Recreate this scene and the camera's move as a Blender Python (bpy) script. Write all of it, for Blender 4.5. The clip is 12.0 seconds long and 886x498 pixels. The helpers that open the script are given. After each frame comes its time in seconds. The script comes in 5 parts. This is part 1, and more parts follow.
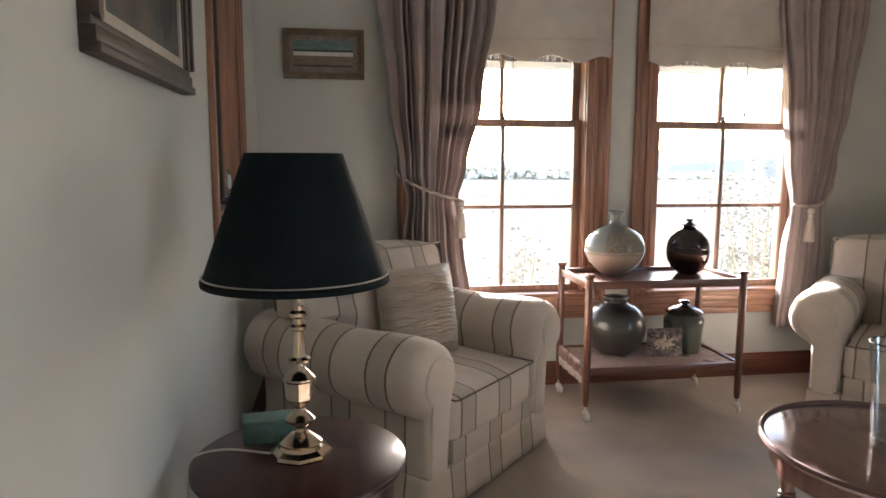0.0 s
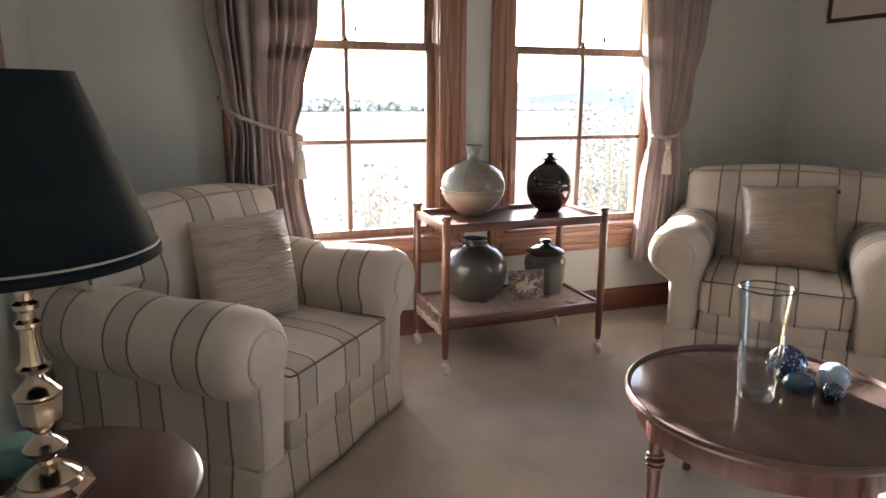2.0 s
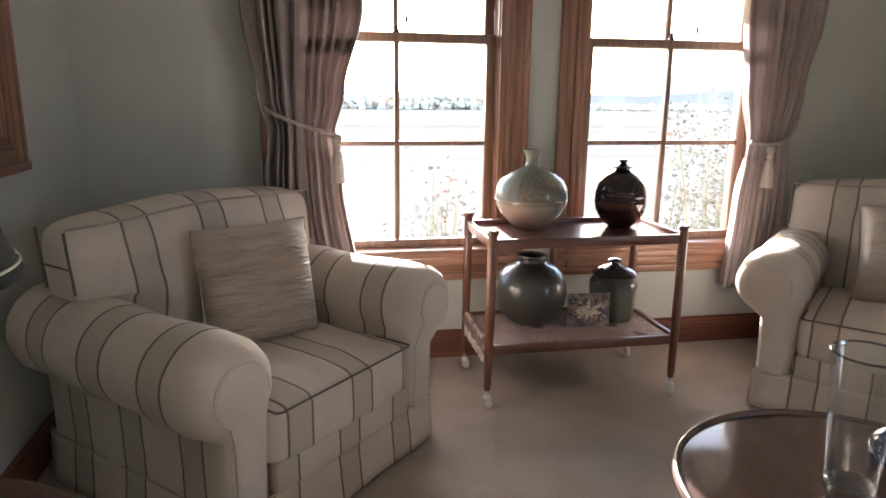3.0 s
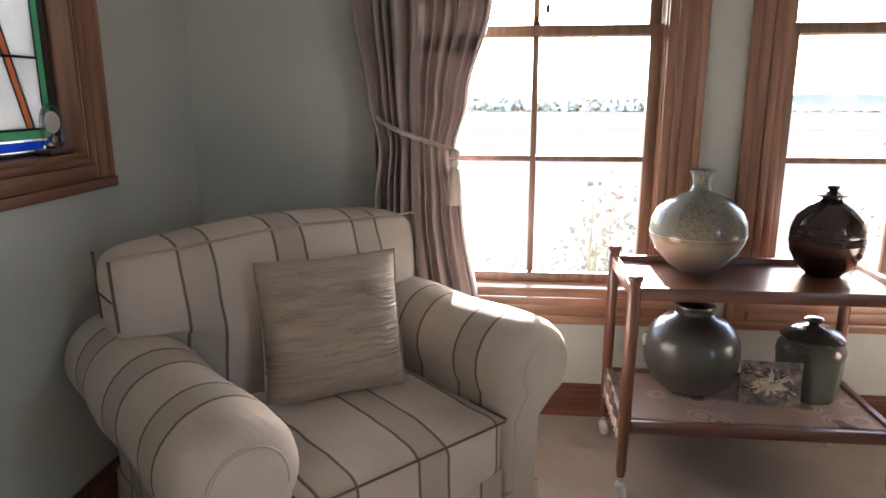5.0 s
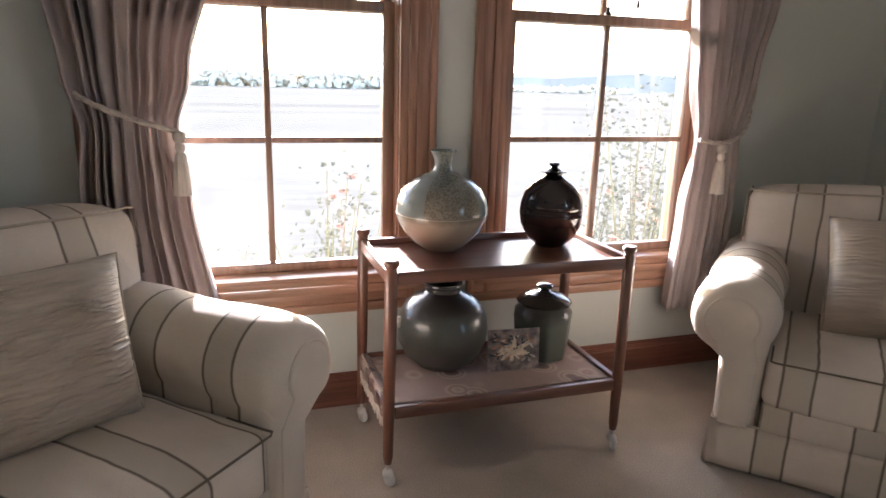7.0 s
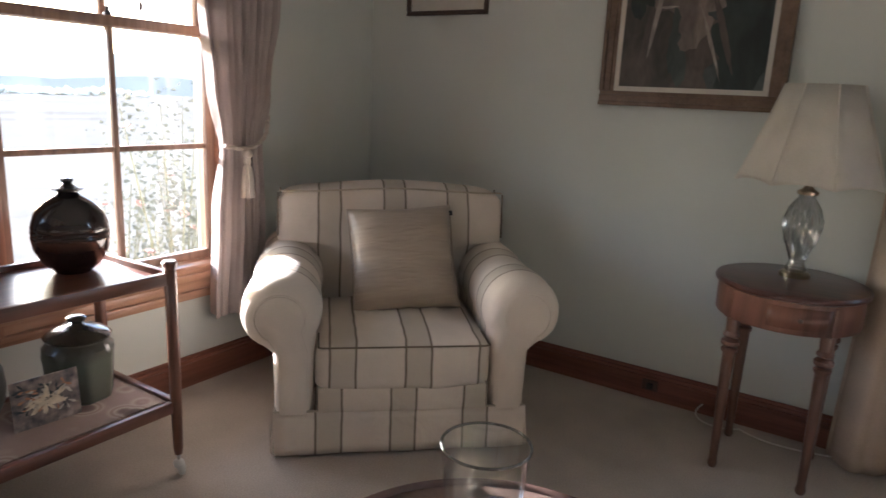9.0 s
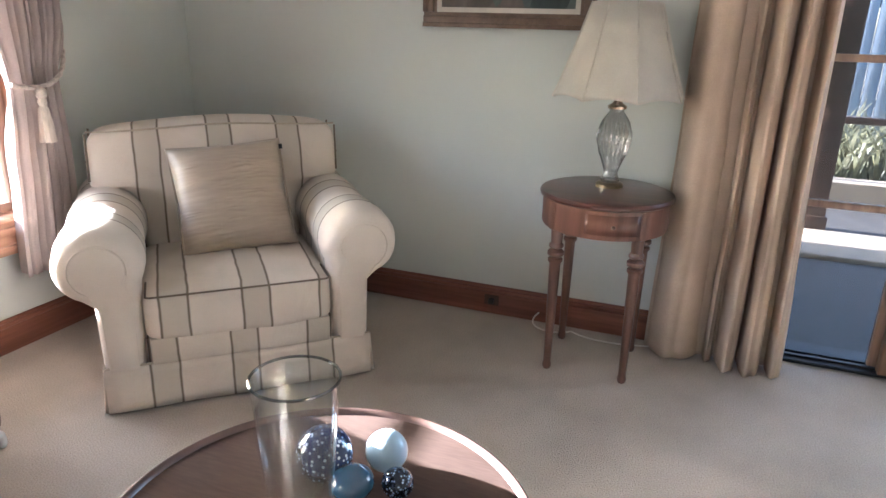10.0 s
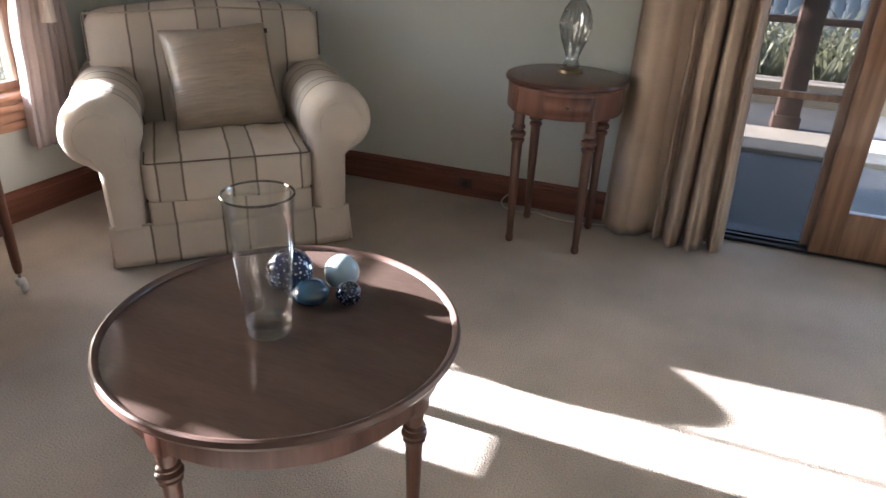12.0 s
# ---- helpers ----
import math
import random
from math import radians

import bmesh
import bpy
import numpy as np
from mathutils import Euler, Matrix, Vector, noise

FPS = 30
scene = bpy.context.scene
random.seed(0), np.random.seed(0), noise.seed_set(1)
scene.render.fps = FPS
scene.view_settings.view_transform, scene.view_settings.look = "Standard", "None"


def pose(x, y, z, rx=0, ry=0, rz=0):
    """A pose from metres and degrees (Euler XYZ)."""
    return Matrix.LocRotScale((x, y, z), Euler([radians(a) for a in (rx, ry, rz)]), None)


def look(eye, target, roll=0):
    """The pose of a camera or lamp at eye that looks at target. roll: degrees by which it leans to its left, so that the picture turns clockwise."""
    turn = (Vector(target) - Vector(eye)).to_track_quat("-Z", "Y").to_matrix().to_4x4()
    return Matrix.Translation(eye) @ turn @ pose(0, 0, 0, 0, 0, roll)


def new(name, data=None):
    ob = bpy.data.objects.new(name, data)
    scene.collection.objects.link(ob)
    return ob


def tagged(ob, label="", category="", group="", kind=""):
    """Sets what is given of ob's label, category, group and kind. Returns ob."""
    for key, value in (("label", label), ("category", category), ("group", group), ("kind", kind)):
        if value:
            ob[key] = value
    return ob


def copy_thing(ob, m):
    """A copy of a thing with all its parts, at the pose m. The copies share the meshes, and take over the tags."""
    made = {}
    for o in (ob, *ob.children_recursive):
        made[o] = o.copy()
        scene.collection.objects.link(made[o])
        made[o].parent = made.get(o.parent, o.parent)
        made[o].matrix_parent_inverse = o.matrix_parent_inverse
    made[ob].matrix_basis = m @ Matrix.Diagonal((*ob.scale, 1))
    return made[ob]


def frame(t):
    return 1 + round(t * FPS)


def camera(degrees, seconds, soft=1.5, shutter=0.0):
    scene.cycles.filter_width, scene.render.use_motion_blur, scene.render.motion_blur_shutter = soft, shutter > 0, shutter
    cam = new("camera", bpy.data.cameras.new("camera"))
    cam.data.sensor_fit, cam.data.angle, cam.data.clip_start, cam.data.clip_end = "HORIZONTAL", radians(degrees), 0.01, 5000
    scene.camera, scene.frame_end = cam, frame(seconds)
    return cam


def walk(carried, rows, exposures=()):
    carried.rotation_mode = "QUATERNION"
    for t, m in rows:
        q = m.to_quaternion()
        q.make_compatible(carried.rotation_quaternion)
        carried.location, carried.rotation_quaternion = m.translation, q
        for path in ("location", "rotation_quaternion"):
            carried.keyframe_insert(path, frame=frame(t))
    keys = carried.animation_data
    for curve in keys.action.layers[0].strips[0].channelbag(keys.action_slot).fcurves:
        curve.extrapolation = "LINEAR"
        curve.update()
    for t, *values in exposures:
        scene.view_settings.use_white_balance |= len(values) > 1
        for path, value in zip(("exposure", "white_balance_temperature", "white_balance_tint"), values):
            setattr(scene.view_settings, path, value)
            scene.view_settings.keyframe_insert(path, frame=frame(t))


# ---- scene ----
cam = camera(66.8, 12.0, shutter=0.2)
PATH = [
    (0, (0.136, -0.082, 1.277), (0.435, 1.879, 1.021), 0.2),
    (0.5, (0.164, -0.093, 1.273), (0.364, 1.886, 1.071), -1.3),
    (1, (0.242, -0.056, 1.267), (0.456, 1.908, 0.952), -2.1),
    (1.5, (0.299, 0.101, 1.285), (0.743, 2.008, 0.875), 0.0),
    (2, (0.314, 0.272, 1.264), (0.985, 2.101, 0.815), 0.3),
    (2.5, (0.467, 0.439, 1.276), (0.977, 2.329, 0.865), 0.1),
    (3, (0.652, 0.531, 1.26), (1.026, 2.443, 0.805), 0.7),
    (3.5, (0.689, 0.76, 1.275), (0.923, 2.703, 0.859), -0.2),
    (3.7, (0.712, 0.804, 1.256), (0.872, 2.759, 0.867), -0.9),
    (5.3, (0.975, 1.044, 1.285), (0.759, 2.967, 0.781), 0.1),
    (5.5, (0.961, 1.067, 1.318), (0.907, 2.992, 0.78), 0.4),
    (6, (0.917, 1.132, 1.278), (1.307, 3.025, 0.765), 0.6),
    (6.5, (0.877, 1.154, 1.278), (1.387, 3.019, 0.764), 1.8),
    (6.7, (0.872, 1.153, 1.274), (1.416, 3.008, 0.762), 1.9),
    (8.3, (0.899, 1.156, 1.284), (2.201, 2.615, 0.868), 2.0),
    (8.5, (0.871, 1.182, 1.282), (2.326, 2.492, 0.875), 2.9),
    (9, (0.897, 1.166, 1.289), (2.532, 2.229, 0.843), 2.8),
    (9.5, (0.928, 1.133, 1.295), (2.698, 1.901, 0.767), 3.0),
    (10, (0.953, 1.072, 1.29), (2.726, 1.748, 0.658), 1.5),
    (10.5, (0.91, 1.037, 1.277), (2.618, 1.812, 0.583), 1.3),
    (11, (0.819, 0.945, 1.256), (2.499, 1.739, 0.515), 2.5),
    (11.5, (0.738, 0.858, 1.245), (2.387, 1.613, 0.403), 2.3),
    (12, (0.728, 0.826, 1.248), (2.408, 1.476, 0.379), 2.3),
]
walk(cam, [(t, look(eye, target, roll)) for t, eye, target, roll in PATH], [(0, 3.51, 6040, 19), (2.5, 3.46, 5990, 19), (3.5, 3.28, 5970, 19), (5.5, 3.47, 5950, 19), (6.5, 3.3, 5920, 19), (9.0, 3.36, 5750, 18), (9.5, 3.78, 5720, 17), (10.0, 4.52, 5470, 16), (10.5, 4.44, 5470, 15), (11.0, 4.16, 5520, 15), (11.5, 3.88, 5620, 16), (12, 3.63, 5720, 16)])

scene.view_settings.exposure = 0.0

# ---- world and sun ----
ELEV = 16.5
world = bpy.data.worlds.new("sky")
scene.world = world
world.use_nodes = True
wn = world.node_tree.nodes
sky = wn.new("ShaderNodeTexSky")
sky.sky_type = "NISHITA"
sky.sun_disc = False
sky.sun_elevation = radians(ELEV)
sky.sun_rotation = 0.0
sky.dust_density = 2.0
wn["Background"].inputs["Strength"].default_value = 0.15
world.node_tree.links.new(sky.outputs[0], wn["Background"].inputs["Color"])
sun_data = bpy.data.lights.new("sun", "SUN")
sun_data.energy, sun_data.angle, sun_data.color = 5.0, radians(0.6), (1.0, 0.95, 0.88)
sun = new("sun", sun_data)
sun.matrix_world = look((0, 30, 30 * math.tan(radians(ELEV))), (0, 0, 0))
door_sky = bpy.data.lights.new("door_daylight", "AREA")
door_sky.shape, door_sky.size, door_sky.size_y = "RECTANGLE", 0.52, 1.2
door_sky.energy, door_sky.color = 0.9, (0.62, 0.81, 1.0)
door_lamp = new("door_daylight", door_sky)
door_lamp.matrix_world = look((3.90, -0.25, 1.4), (2.9, -0.25, 1.4))



# ---- materials ----
def mat(name, base, rough=0.6, metal=0.0, var=0.12, scale=6.0, bump=0.15, bscale=90.0, stretch=(1, 1, 1), coat=0.0, second=None, dist=0.002):
    m = bpy.data.materials.new(name)
    m.use_nodes = True
    n, l = m.node_tree.nodes, m.node_tree.links
    b = n["Principled BSDF"]
    tc, mp = n.new("ShaderNodeTexCoord"), n.new("ShaderNodeMapping")
    mp.inputs["Scale"].default_value = stretch
    l.new(tc.outputs["Object"], mp.inputs["Vector"])
    big, fine = n.new("ShaderNodeTexNoise"), n.new("ShaderNodeTexNoise")
    big.inputs["Scale"].default_value, big.inputs["Detail"].default_value = scale, 6
    fine.inputs["Scale"].default_value, fine.inputs["Detail"].default_value = bscale, 4
    l.new(mp.outputs[0], big.inputs["Vector"])
    l.new(mp.outputs[0], fine.inputs["Vector"])
    ramp = n.new("ShaderNodeValToRGB")
    lo = second or tuple(c * (1 - var) for c in base)
    hi = tuple(min(1, c * (1 + var)) for c in base)
    ramp.color_ramp.elements[0].position, ramp.color_ramp.elements[1].position = 0.32, 0.68
    ramp.color_ramp.elements[0].color, ramp.color_ramp.elements[1].color = (*lo, 1), (*hi, 1)
    l.new(big.outputs[0], ramp.inputs[0])
    mix = n.new("ShaderNodeMixRGB")
    mix.blend_type = "OVERLAY"
    mix.inputs[0].default_value = 0.35 * min(1, var * 5)
    l.new(ramp.outputs[0], mix.inputs[1])
    l.new(fine.outputs[0], mix.inputs[2])
    l.new(mix.outputs[0], b.inputs["Base Color"])
    b.inputs["Roughness"].default_value, b.inputs["Metallic"].default_value = rough, metal
    b.inputs["Coat Weight"].default_value, b.inputs["Coat Roughness"].default_value = coat, 0.08
    if bump:
        bp = n.new("ShaderNodeBump")
        bp.inputs["Strength"].default_value, bp.inputs["Distance"].default_value = bump, dist
        l.new(fine.outputs[0], bp.inputs["Height"])
        l.new(bp.outputs[0], b.inputs["Normal"])
    return m


def wood(name, dark, light, rough=0.4, axis=2, coat=0.3, freq=1.0):
    st = [14 * freq, 14 * freq, 14 * freq]
    st[axis] = 0.9
    m = mat(name, light, rough, 0, 0.1, 2.2, 0.12, 9.0, tuple(st), coat, second=dark, dist=0.001)
    return m


def crease(m, scale=7.0, strength=0.45, dist=0.012):
    """Soft folds and rumples of loose covers, over the weave."""
    n, l = m.node_tree.nodes, m.node_tree.links
    b = n["Principled BSDF"]
    tc, no, bp = n.new("ShaderNodeTexCoord"), n.new("ShaderNodeTexNoise"), n.new("ShaderNodeBump")
    no.inputs["Scale"].default_value, no.inputs["Detail"].default_value, no.inputs["Distortion"].default_value = scale, 3, 1.2
    bp.inputs["Strength"].default_value, bp.inputs["Distance"].default_value = strength, dist
    l.new(tc.outputs["Object"], no.inputs["Vector"])
    l.new(no.outputs[0], bp.inputs["Height"])
    l.new(b.inputs["Normal"].links[0].from_socket, bp.inputs["Normal"])
    l.new(bp.outputs[0], b.inputs["Normal"])
    return m


def stripes(name, axis, offset=0.0, period=0.268, gap=0.092, width=0.0125):
    m = mat(name, (0.67, 0.588, 0.50), 0.9, 0, 0.06, 5, 0.35, 260)
    n, l = m.node_tree.nodes, m.node_tree.links
    b = n["Principled BSDF"]
    under = b.inputs["Base Color"].links[0].from_socket
    tc, wob, sep = n.new("ShaderNodeTexCoord"), n.new("ShaderNodeTexNoise"), n.new("ShaderNodeSeparateXYZ")
    wob.inputs["Scale"].default_value = 9
    l.new(tc.outputs["Object"], wob.inputs["Vector"])
    l.new(tc.outputs["Object"], sep.inputs[0])

    def op(kind, a, c):
        q = n.new("ShaderNodeMath")
        q.operation = kind
        for i, v in enumerate((a, c)):
            if isinstance(v, (int, float)):
                q.inputs[i].default_value = v
            else:
                l.new(v, q.inputs[i])
        return q.outputs[0]

    w = op("MULTIPLY", op("SUBTRACT", wob.outputs[0], 0.5), 0.011)
    c = op("ADD", op("ADD", sep.outputs[axis], w), 10 * period + period / 2 - offset)
    d = op("ABSOLUTE", op("SUBTRACT", op("MODULO", c, period), period / 2), 0)
    band = op("LESS_THAN", d, gap / 2)
    off = op("ABSOLUTE", op("SUBTRACT", d, gap / 2), 0)
    line = op("MINIMUM", op("MAXIMUM", op("MULTIPLY", op("SUBTRACT", width / 2, off), 2.6 / width), 0), 1)
    m1, m2 = n.new("ShaderNodeMixRGB"), n.new("ShaderNodeMixRGB")
    l.new(band, m1.inputs[0])
    l.new(under, m1.inputs[1])
    m1.inputs[2].default_value = (0.545, 0.482, 0.398, 1)
    l.new(line, m2.inputs[0])
    l.new(m1.outputs[0], m2.inputs[1])
    m2.inputs[2].default_value = (0.165, 0.13, 0.098, 1)
    l.new(m2.outputs[0], b.inputs["Base Color"])
    return crease(m)


def glassy(name, tint=(0.97, 0.985, 0.98), rough=0.0, thin=True, ior=1.45):
    m = bpy.data.materials.new(name)
    m.use_nodes = True
    n, l = m.node_tree.nodes, m.node_tree.links
    n.clear()
    out = n.new("ShaderNodeOutputMaterial")
    if thin:
        tr, gl, fr, mx, pw, ad = (n.new("ShaderNode" + k) for k in ("BsdfTransparent", "BsdfGlossy", "LayerWeight", "MixShader", "Math", "Math"))
        tr.inputs[0].default_value = (*tint, 1)
        gl.inputs["Roughness"].default_value = 0.01
        fr.inputs[0].default_value = 0.5
        pw.operation, ad.operation = "POWER", "MULTIPLY_ADD"
        pw.inputs[1].default_value = 4.0
        ad.inputs[1].default_value, ad.inputs[2].default_value = 0.75, (ior - 1) ** 2 / (ior + 1) ** 2
        l.new(fr.outputs["Facing"], pw.inputs[0])
        l.new(pw.outputs[0], ad.inputs[0])
        l.new(ad.outputs[0], mx.inputs[0])
        l.new(tr.outputs[0], mx.inputs[1])
        l.new(gl.outputs[0], mx.inputs[2])
        l.new(mx.outputs[0], out.inputs[0])
    else:
        g = n.new("ShaderNodeBsdfGlass")
        g.inputs["Color"].default_value, g.inputs["Roughness"].default_value, g.inputs["IOR"].default_value = (*tint, 1), rough, ior
        l.new(g.outputs[0], out.inputs[0])
    return m


def thin_cloth(name, base, share=0.35, rough=0.9, bscale=200.0, stretch=(1, 1, 1)):
    m = mat(name, base, rough, 0, 0.08, 7, 0.25, bscale, stretch)
    n, l = m.node_tree.nodes, m.node_tree.links
    b = n["Principled BSDF"]
    t, mx = n.new("ShaderNodeBsdfTranslucent"), n.new("ShaderNodeMixShader")
    l.new(b.inputs["Base Color"].links[0].from_socket, t.inputs[0])
    mx.inputs[0].default_value = share
    l.new(b.outputs[0], mx.inputs[1])
    l.new(t.outputs[0], mx.inputs[2])
    l.new(mx.outputs[0], n["Material Output"].inputs[0])
    return m


PAINT = mat("wall_paint", (0.605, 0.625, 0.578), 0.85, 0, 0.03, 1.6, 0.08, 220)
CEIL = mat("ceiling_paint", (0.78, 0.78, 0.75), 0.9, 0, 0.03, 2, 0.05, 200)
CARPET = mat("carpet", (0.425, 0.366, 0.30), 0.97, 0, 0.22, 2.5, 0.85, 190, second=(0.39, 0.336, 0.276), dist=0.008)
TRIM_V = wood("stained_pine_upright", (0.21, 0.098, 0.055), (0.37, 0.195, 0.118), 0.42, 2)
# Paler than the other trim: sunlight on sills and aprons put into the colour.
TRIM_X_SUNLIT = wood("sunlit_stained_pine_x", (0.25, 0.125, 0.072), (0.46, 0.27, 0.175), 0.42, 0)
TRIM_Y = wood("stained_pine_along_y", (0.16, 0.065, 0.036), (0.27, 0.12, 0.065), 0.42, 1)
SKIRT = wood("skirting_timber", (0.135, 0.05, 0.031), (0.225, 0.09, 0.056), 0.42, 0)
SASH = wood("sash_timber", (0.185, 0.108, 0.072), (0.31, 0.195, 0.132), 0.5, 2)
TEAK_X = wood("trolley_timber_x", (0.085, 0.03, 0.018), (0.17, 0.066, 0.038), 0.32, 0, 0.5)
TEAK_V = wood("trolley_timber_v", (0.10, 0.038, 0.022), (0.20, 0.08, 0.046), 0.35, 2, 0.5)
MAHOG = wood("mahogany", (0.042, 0.016, 0.012), (0.08, 0.03, 0.022), 0.3, 1, 0.2)
MAHOG_V = wood("mahogany_upright", (0.085, 0.036, 0.023), (0.165, 0.072, 0.046), 0.4, 2, 0.15)
MAHOG_D = wood("mahogany_leg", (0.075, 0.034, 0.022), (0.15, 0.07, 0.045), 0.35, 2, 0.25)
WALNUT = mat("dark_walnut_top", (0.084, 0.058, 0.047), 0.09, 0, 0.12, 2.0, 0.02, 30, (6, 0.8, 6), 0.0)
WALNUT.node_tree.nodes["Principled BSDF"].inputs["Specular IOR Level"].default_value = 0.18
# Walnut with the carpet's bounced light put into a lighter colour.
APRON_BOUNCE = wood("walnut_apron_bounce", (0.10, 0.052, 0.04), (0.16, 0.086, 0.067), 0.55, 2, 0.05)
WALNUT_RIM = wood("walnut_rim", (0.085, 0.048, 0.037), (0.13, 0.075, 0.058), 0.38, 0, 0.25, 0.4)
DOORWOOD = wood("door_timber", (0.16, 0.085, 0.045), (0.28, 0.16, 0.09), 0.4, 2)
for m in (TEAK_X,):
    m.node_tree.nodes["Principled BSDF"].inputs["Coat Roughness"].default_value = 0.3
CREAM = crease(mat("cream_fabric", (0.67, 0.588, 0.50), 0.9, 0, 0.06, 5, 0.35, 260))
STR_X = stripes("striped_fabric_across", 0)
STR_X2 = stripes("striped_fabric_seat", 0, 0.048)
STR_Y = stripes("striped_fabric_arm", 1, -0.02)
STR_Y2 = stripes("striped_fabric_arm_other", 1, -0.012)
STR_B = stripes("striped_fabric_back", 0, 0.006, 0.274)
DARK_PIPING = mat("dark_piping", (0.17, 0.135, 0.10), 0.9)
PIPING = mat("piping_fabric", (0.45, 0.385, 0.30), 0.9)
SILK_SOFT = mat("smooth_silk", (0.42, 0.345, 0.268), 0.38, 0, 0.08, 4, 0.3, 13, (1.0, 1, 7), dist=0.008)
SILK = mat("slubbed_silk", (0.53, 0.45, 0.355), 0.45, 0, 0.10, 4, 0.8, 13, (1.0, 1, 9), dist=0.010)
CURTAIN = thin_cloth("taupe_curtain", (0.47, 0.40, 0.37), 0.15)
DRAPE = thin_cloth("tan_drape", (0.50, 0.39, 0.30), 0.05)
BLIND = thin_cloth("blind_cloth", (0.72, 0.68, 0.61), 0.27)
ROPE = mat("tie_rope", (0.60, 0.52, 0.45), 0.8, 0, 0.15, 60, 0.6, 160)
TASSEL = mat("tassel_thread", (0.68, 0.60, 0.52), 0.8, 0, 0.1, 40, 0.8, 60, (6, 6, 0.4))
SHADE_DARK = mat("dark_shade_cloth", (0.009, 0.0145, 0.0165), 0.8, 0, 0.15, 12, 0.2, 260)
SHADE_DARK.node_tree.nodes["Principled BSDF"].inputs["Specular IOR Level"].default_value = 0.12
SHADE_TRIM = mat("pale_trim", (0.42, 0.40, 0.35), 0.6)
SHADE_CREAM = thin_cloth("cream_shade_cloth", (0.66, 0.62, 0.55), 0.35)
BRASS = mat("polished_brass", (0.55, 0.45, 0.35), 0.15, 1.0, 0.10, 14, 0.05, 60)
GILT = mat("worn_gilt", (0.18, 0.135, 0.08), 0.5, 0.3, 0.2, 20, 0.4, 60)
FRAME_DARK = mat("dark_frame_wood", (0.06, 0.034, 0.024), 0.45, 0, 0.2, 14, 0.2, 70)
FRAME_EDGE = mat("frame_side_wood", (0.05, 0.022, 0.015), 0.5, 0, 0.2, 12, 0.2, 60)
LINEN = mat("frame_slip_linen", (0.55, 0.51, 0.44), 0.85, 0, 0.06, 20, 0.2, 200)
GLASS = glassy("window_glass")
CLEAR = glassy("clear_vase_glass", (0.985, 0.992, 0.99), 0.0, True, 2.05)
CRYSTAL = glassy("cut_crystal", (0.76, 0.77, 0.77), 0.02, True, 2.8)
PLASTIC = mat("pale_caster", (0.60, 0.58, 0.54), 0.4, 0, 0.06)
STEEL = mat("caster_steel", (0.55, 0.53, 0.5), 0.3, 1.0)
WHITE = mat("white_paint", (0.74, 0.73, 0.70), 0.6, 0, 0.04)
BLACK = mat("black_metal", (0.02, 0.02, 0.02), 0.5)
# Blind cord coloured dark to stand in for its backlit silhouette.
BACKLIT_CORD = mat("backlit_dark_cord", (0.16, 0.14, 0.12), 0.8)
EAVE = mat("eave_paint", (0.30, 0.285, 0.265), 0.7, 0, 0.06)
CORD = mat("white_cord", (0.66, 0.62, 0.54), 0.5)


# ---- mesh helpers ----
def link(bm, name, material, smooth=True):
    me = bpy.data.meshes.new(name)
    bmesh.ops.recalc_face_normals(bm, faces=bm.faces)
    bm.to_mesh(me)
    bm.free()
    me.materials.append(material)
    if smooth:
        me.polygons.foreach_set("use_smooth", [True] * len(me.polygons))
        me.set_sharp_from_angle(angle=radians(38))
    return new(name, me)


def part(name, bm, material, parent, label="", smooth=True):
    ob = link(bm, name, material, smooth)
    ob.parent = parent
    if label:
        tagged(ob, label)
    return ob


def thing(name, label, category, x=0, y=0, z=0, rz=0, group="", kind=""):
    ob = new(name)
    ob.matrix_world = pose(x, y, z, 0, 0, rz)
    return tagged(ob, label, category, group, kind)


def box(bm, x0, x1, y0, y1, z0, z1, bevel=0.0, segs=2):
    g = bmesh.ops.create_cube(bm, size=1)
    for v in g["verts"]:
        v.co = Vector((x0 + (v.co.x + 0.5) * (x1 - x0), y0 + (v.co.y + 0.5) * (y1 - y0), z0 + (v.co.z + 0.5) * (z1 - z0)))
    if bevel:
        es = list({e for v in g["verts"] for e in v.link_edges})
        bmesh.ops.bevel(bm, geom=es, offset=bevel, segments=segs, profile=0.5, affect="EDGES")
    return bm


def boxes(*rows, bevel=0.0):
    bm = bmesh.new()
    for r in rows:
        box(bm, *r, bevel=bevel)
    return bm


def lathe(profile, segs=40, cx=0, cy=0, cz=0, bm=None, wobble=None):
    bm = bm or bmesh.new()
    rings = []
    for r, z in profile:
        if r < 1e-5:
            rings.append([bm.verts.new((cx, cy, cz + z))])
        else:
            ring = []
            for i in range(segs):
                a = 2 * math.pi * i / segs
                k = r * (wobble(a, z) if wobble else 1)
                ring.append(bm.verts.new((cx + k * math.cos(a), cy + k * math.sin(a), cz + z)))
            rings.append(ring)
    for a, b in zip(rings, rings[1:]):
        n = max(len(a), len(b))
        for i in range(n):
            j = (i + 1) % n
            if len(a) == 1 and len(b) > 1:
                bm.faces.new((a[0], b[j], b[i]))
            elif len(b) == 1 and len(a) > 1:
                bm.faces.new((a[i], a[j], b[0]))
            elif len(a) > 1:
                bm.faces.new((a[i], a[j], b[j], b[i]))
    return bm


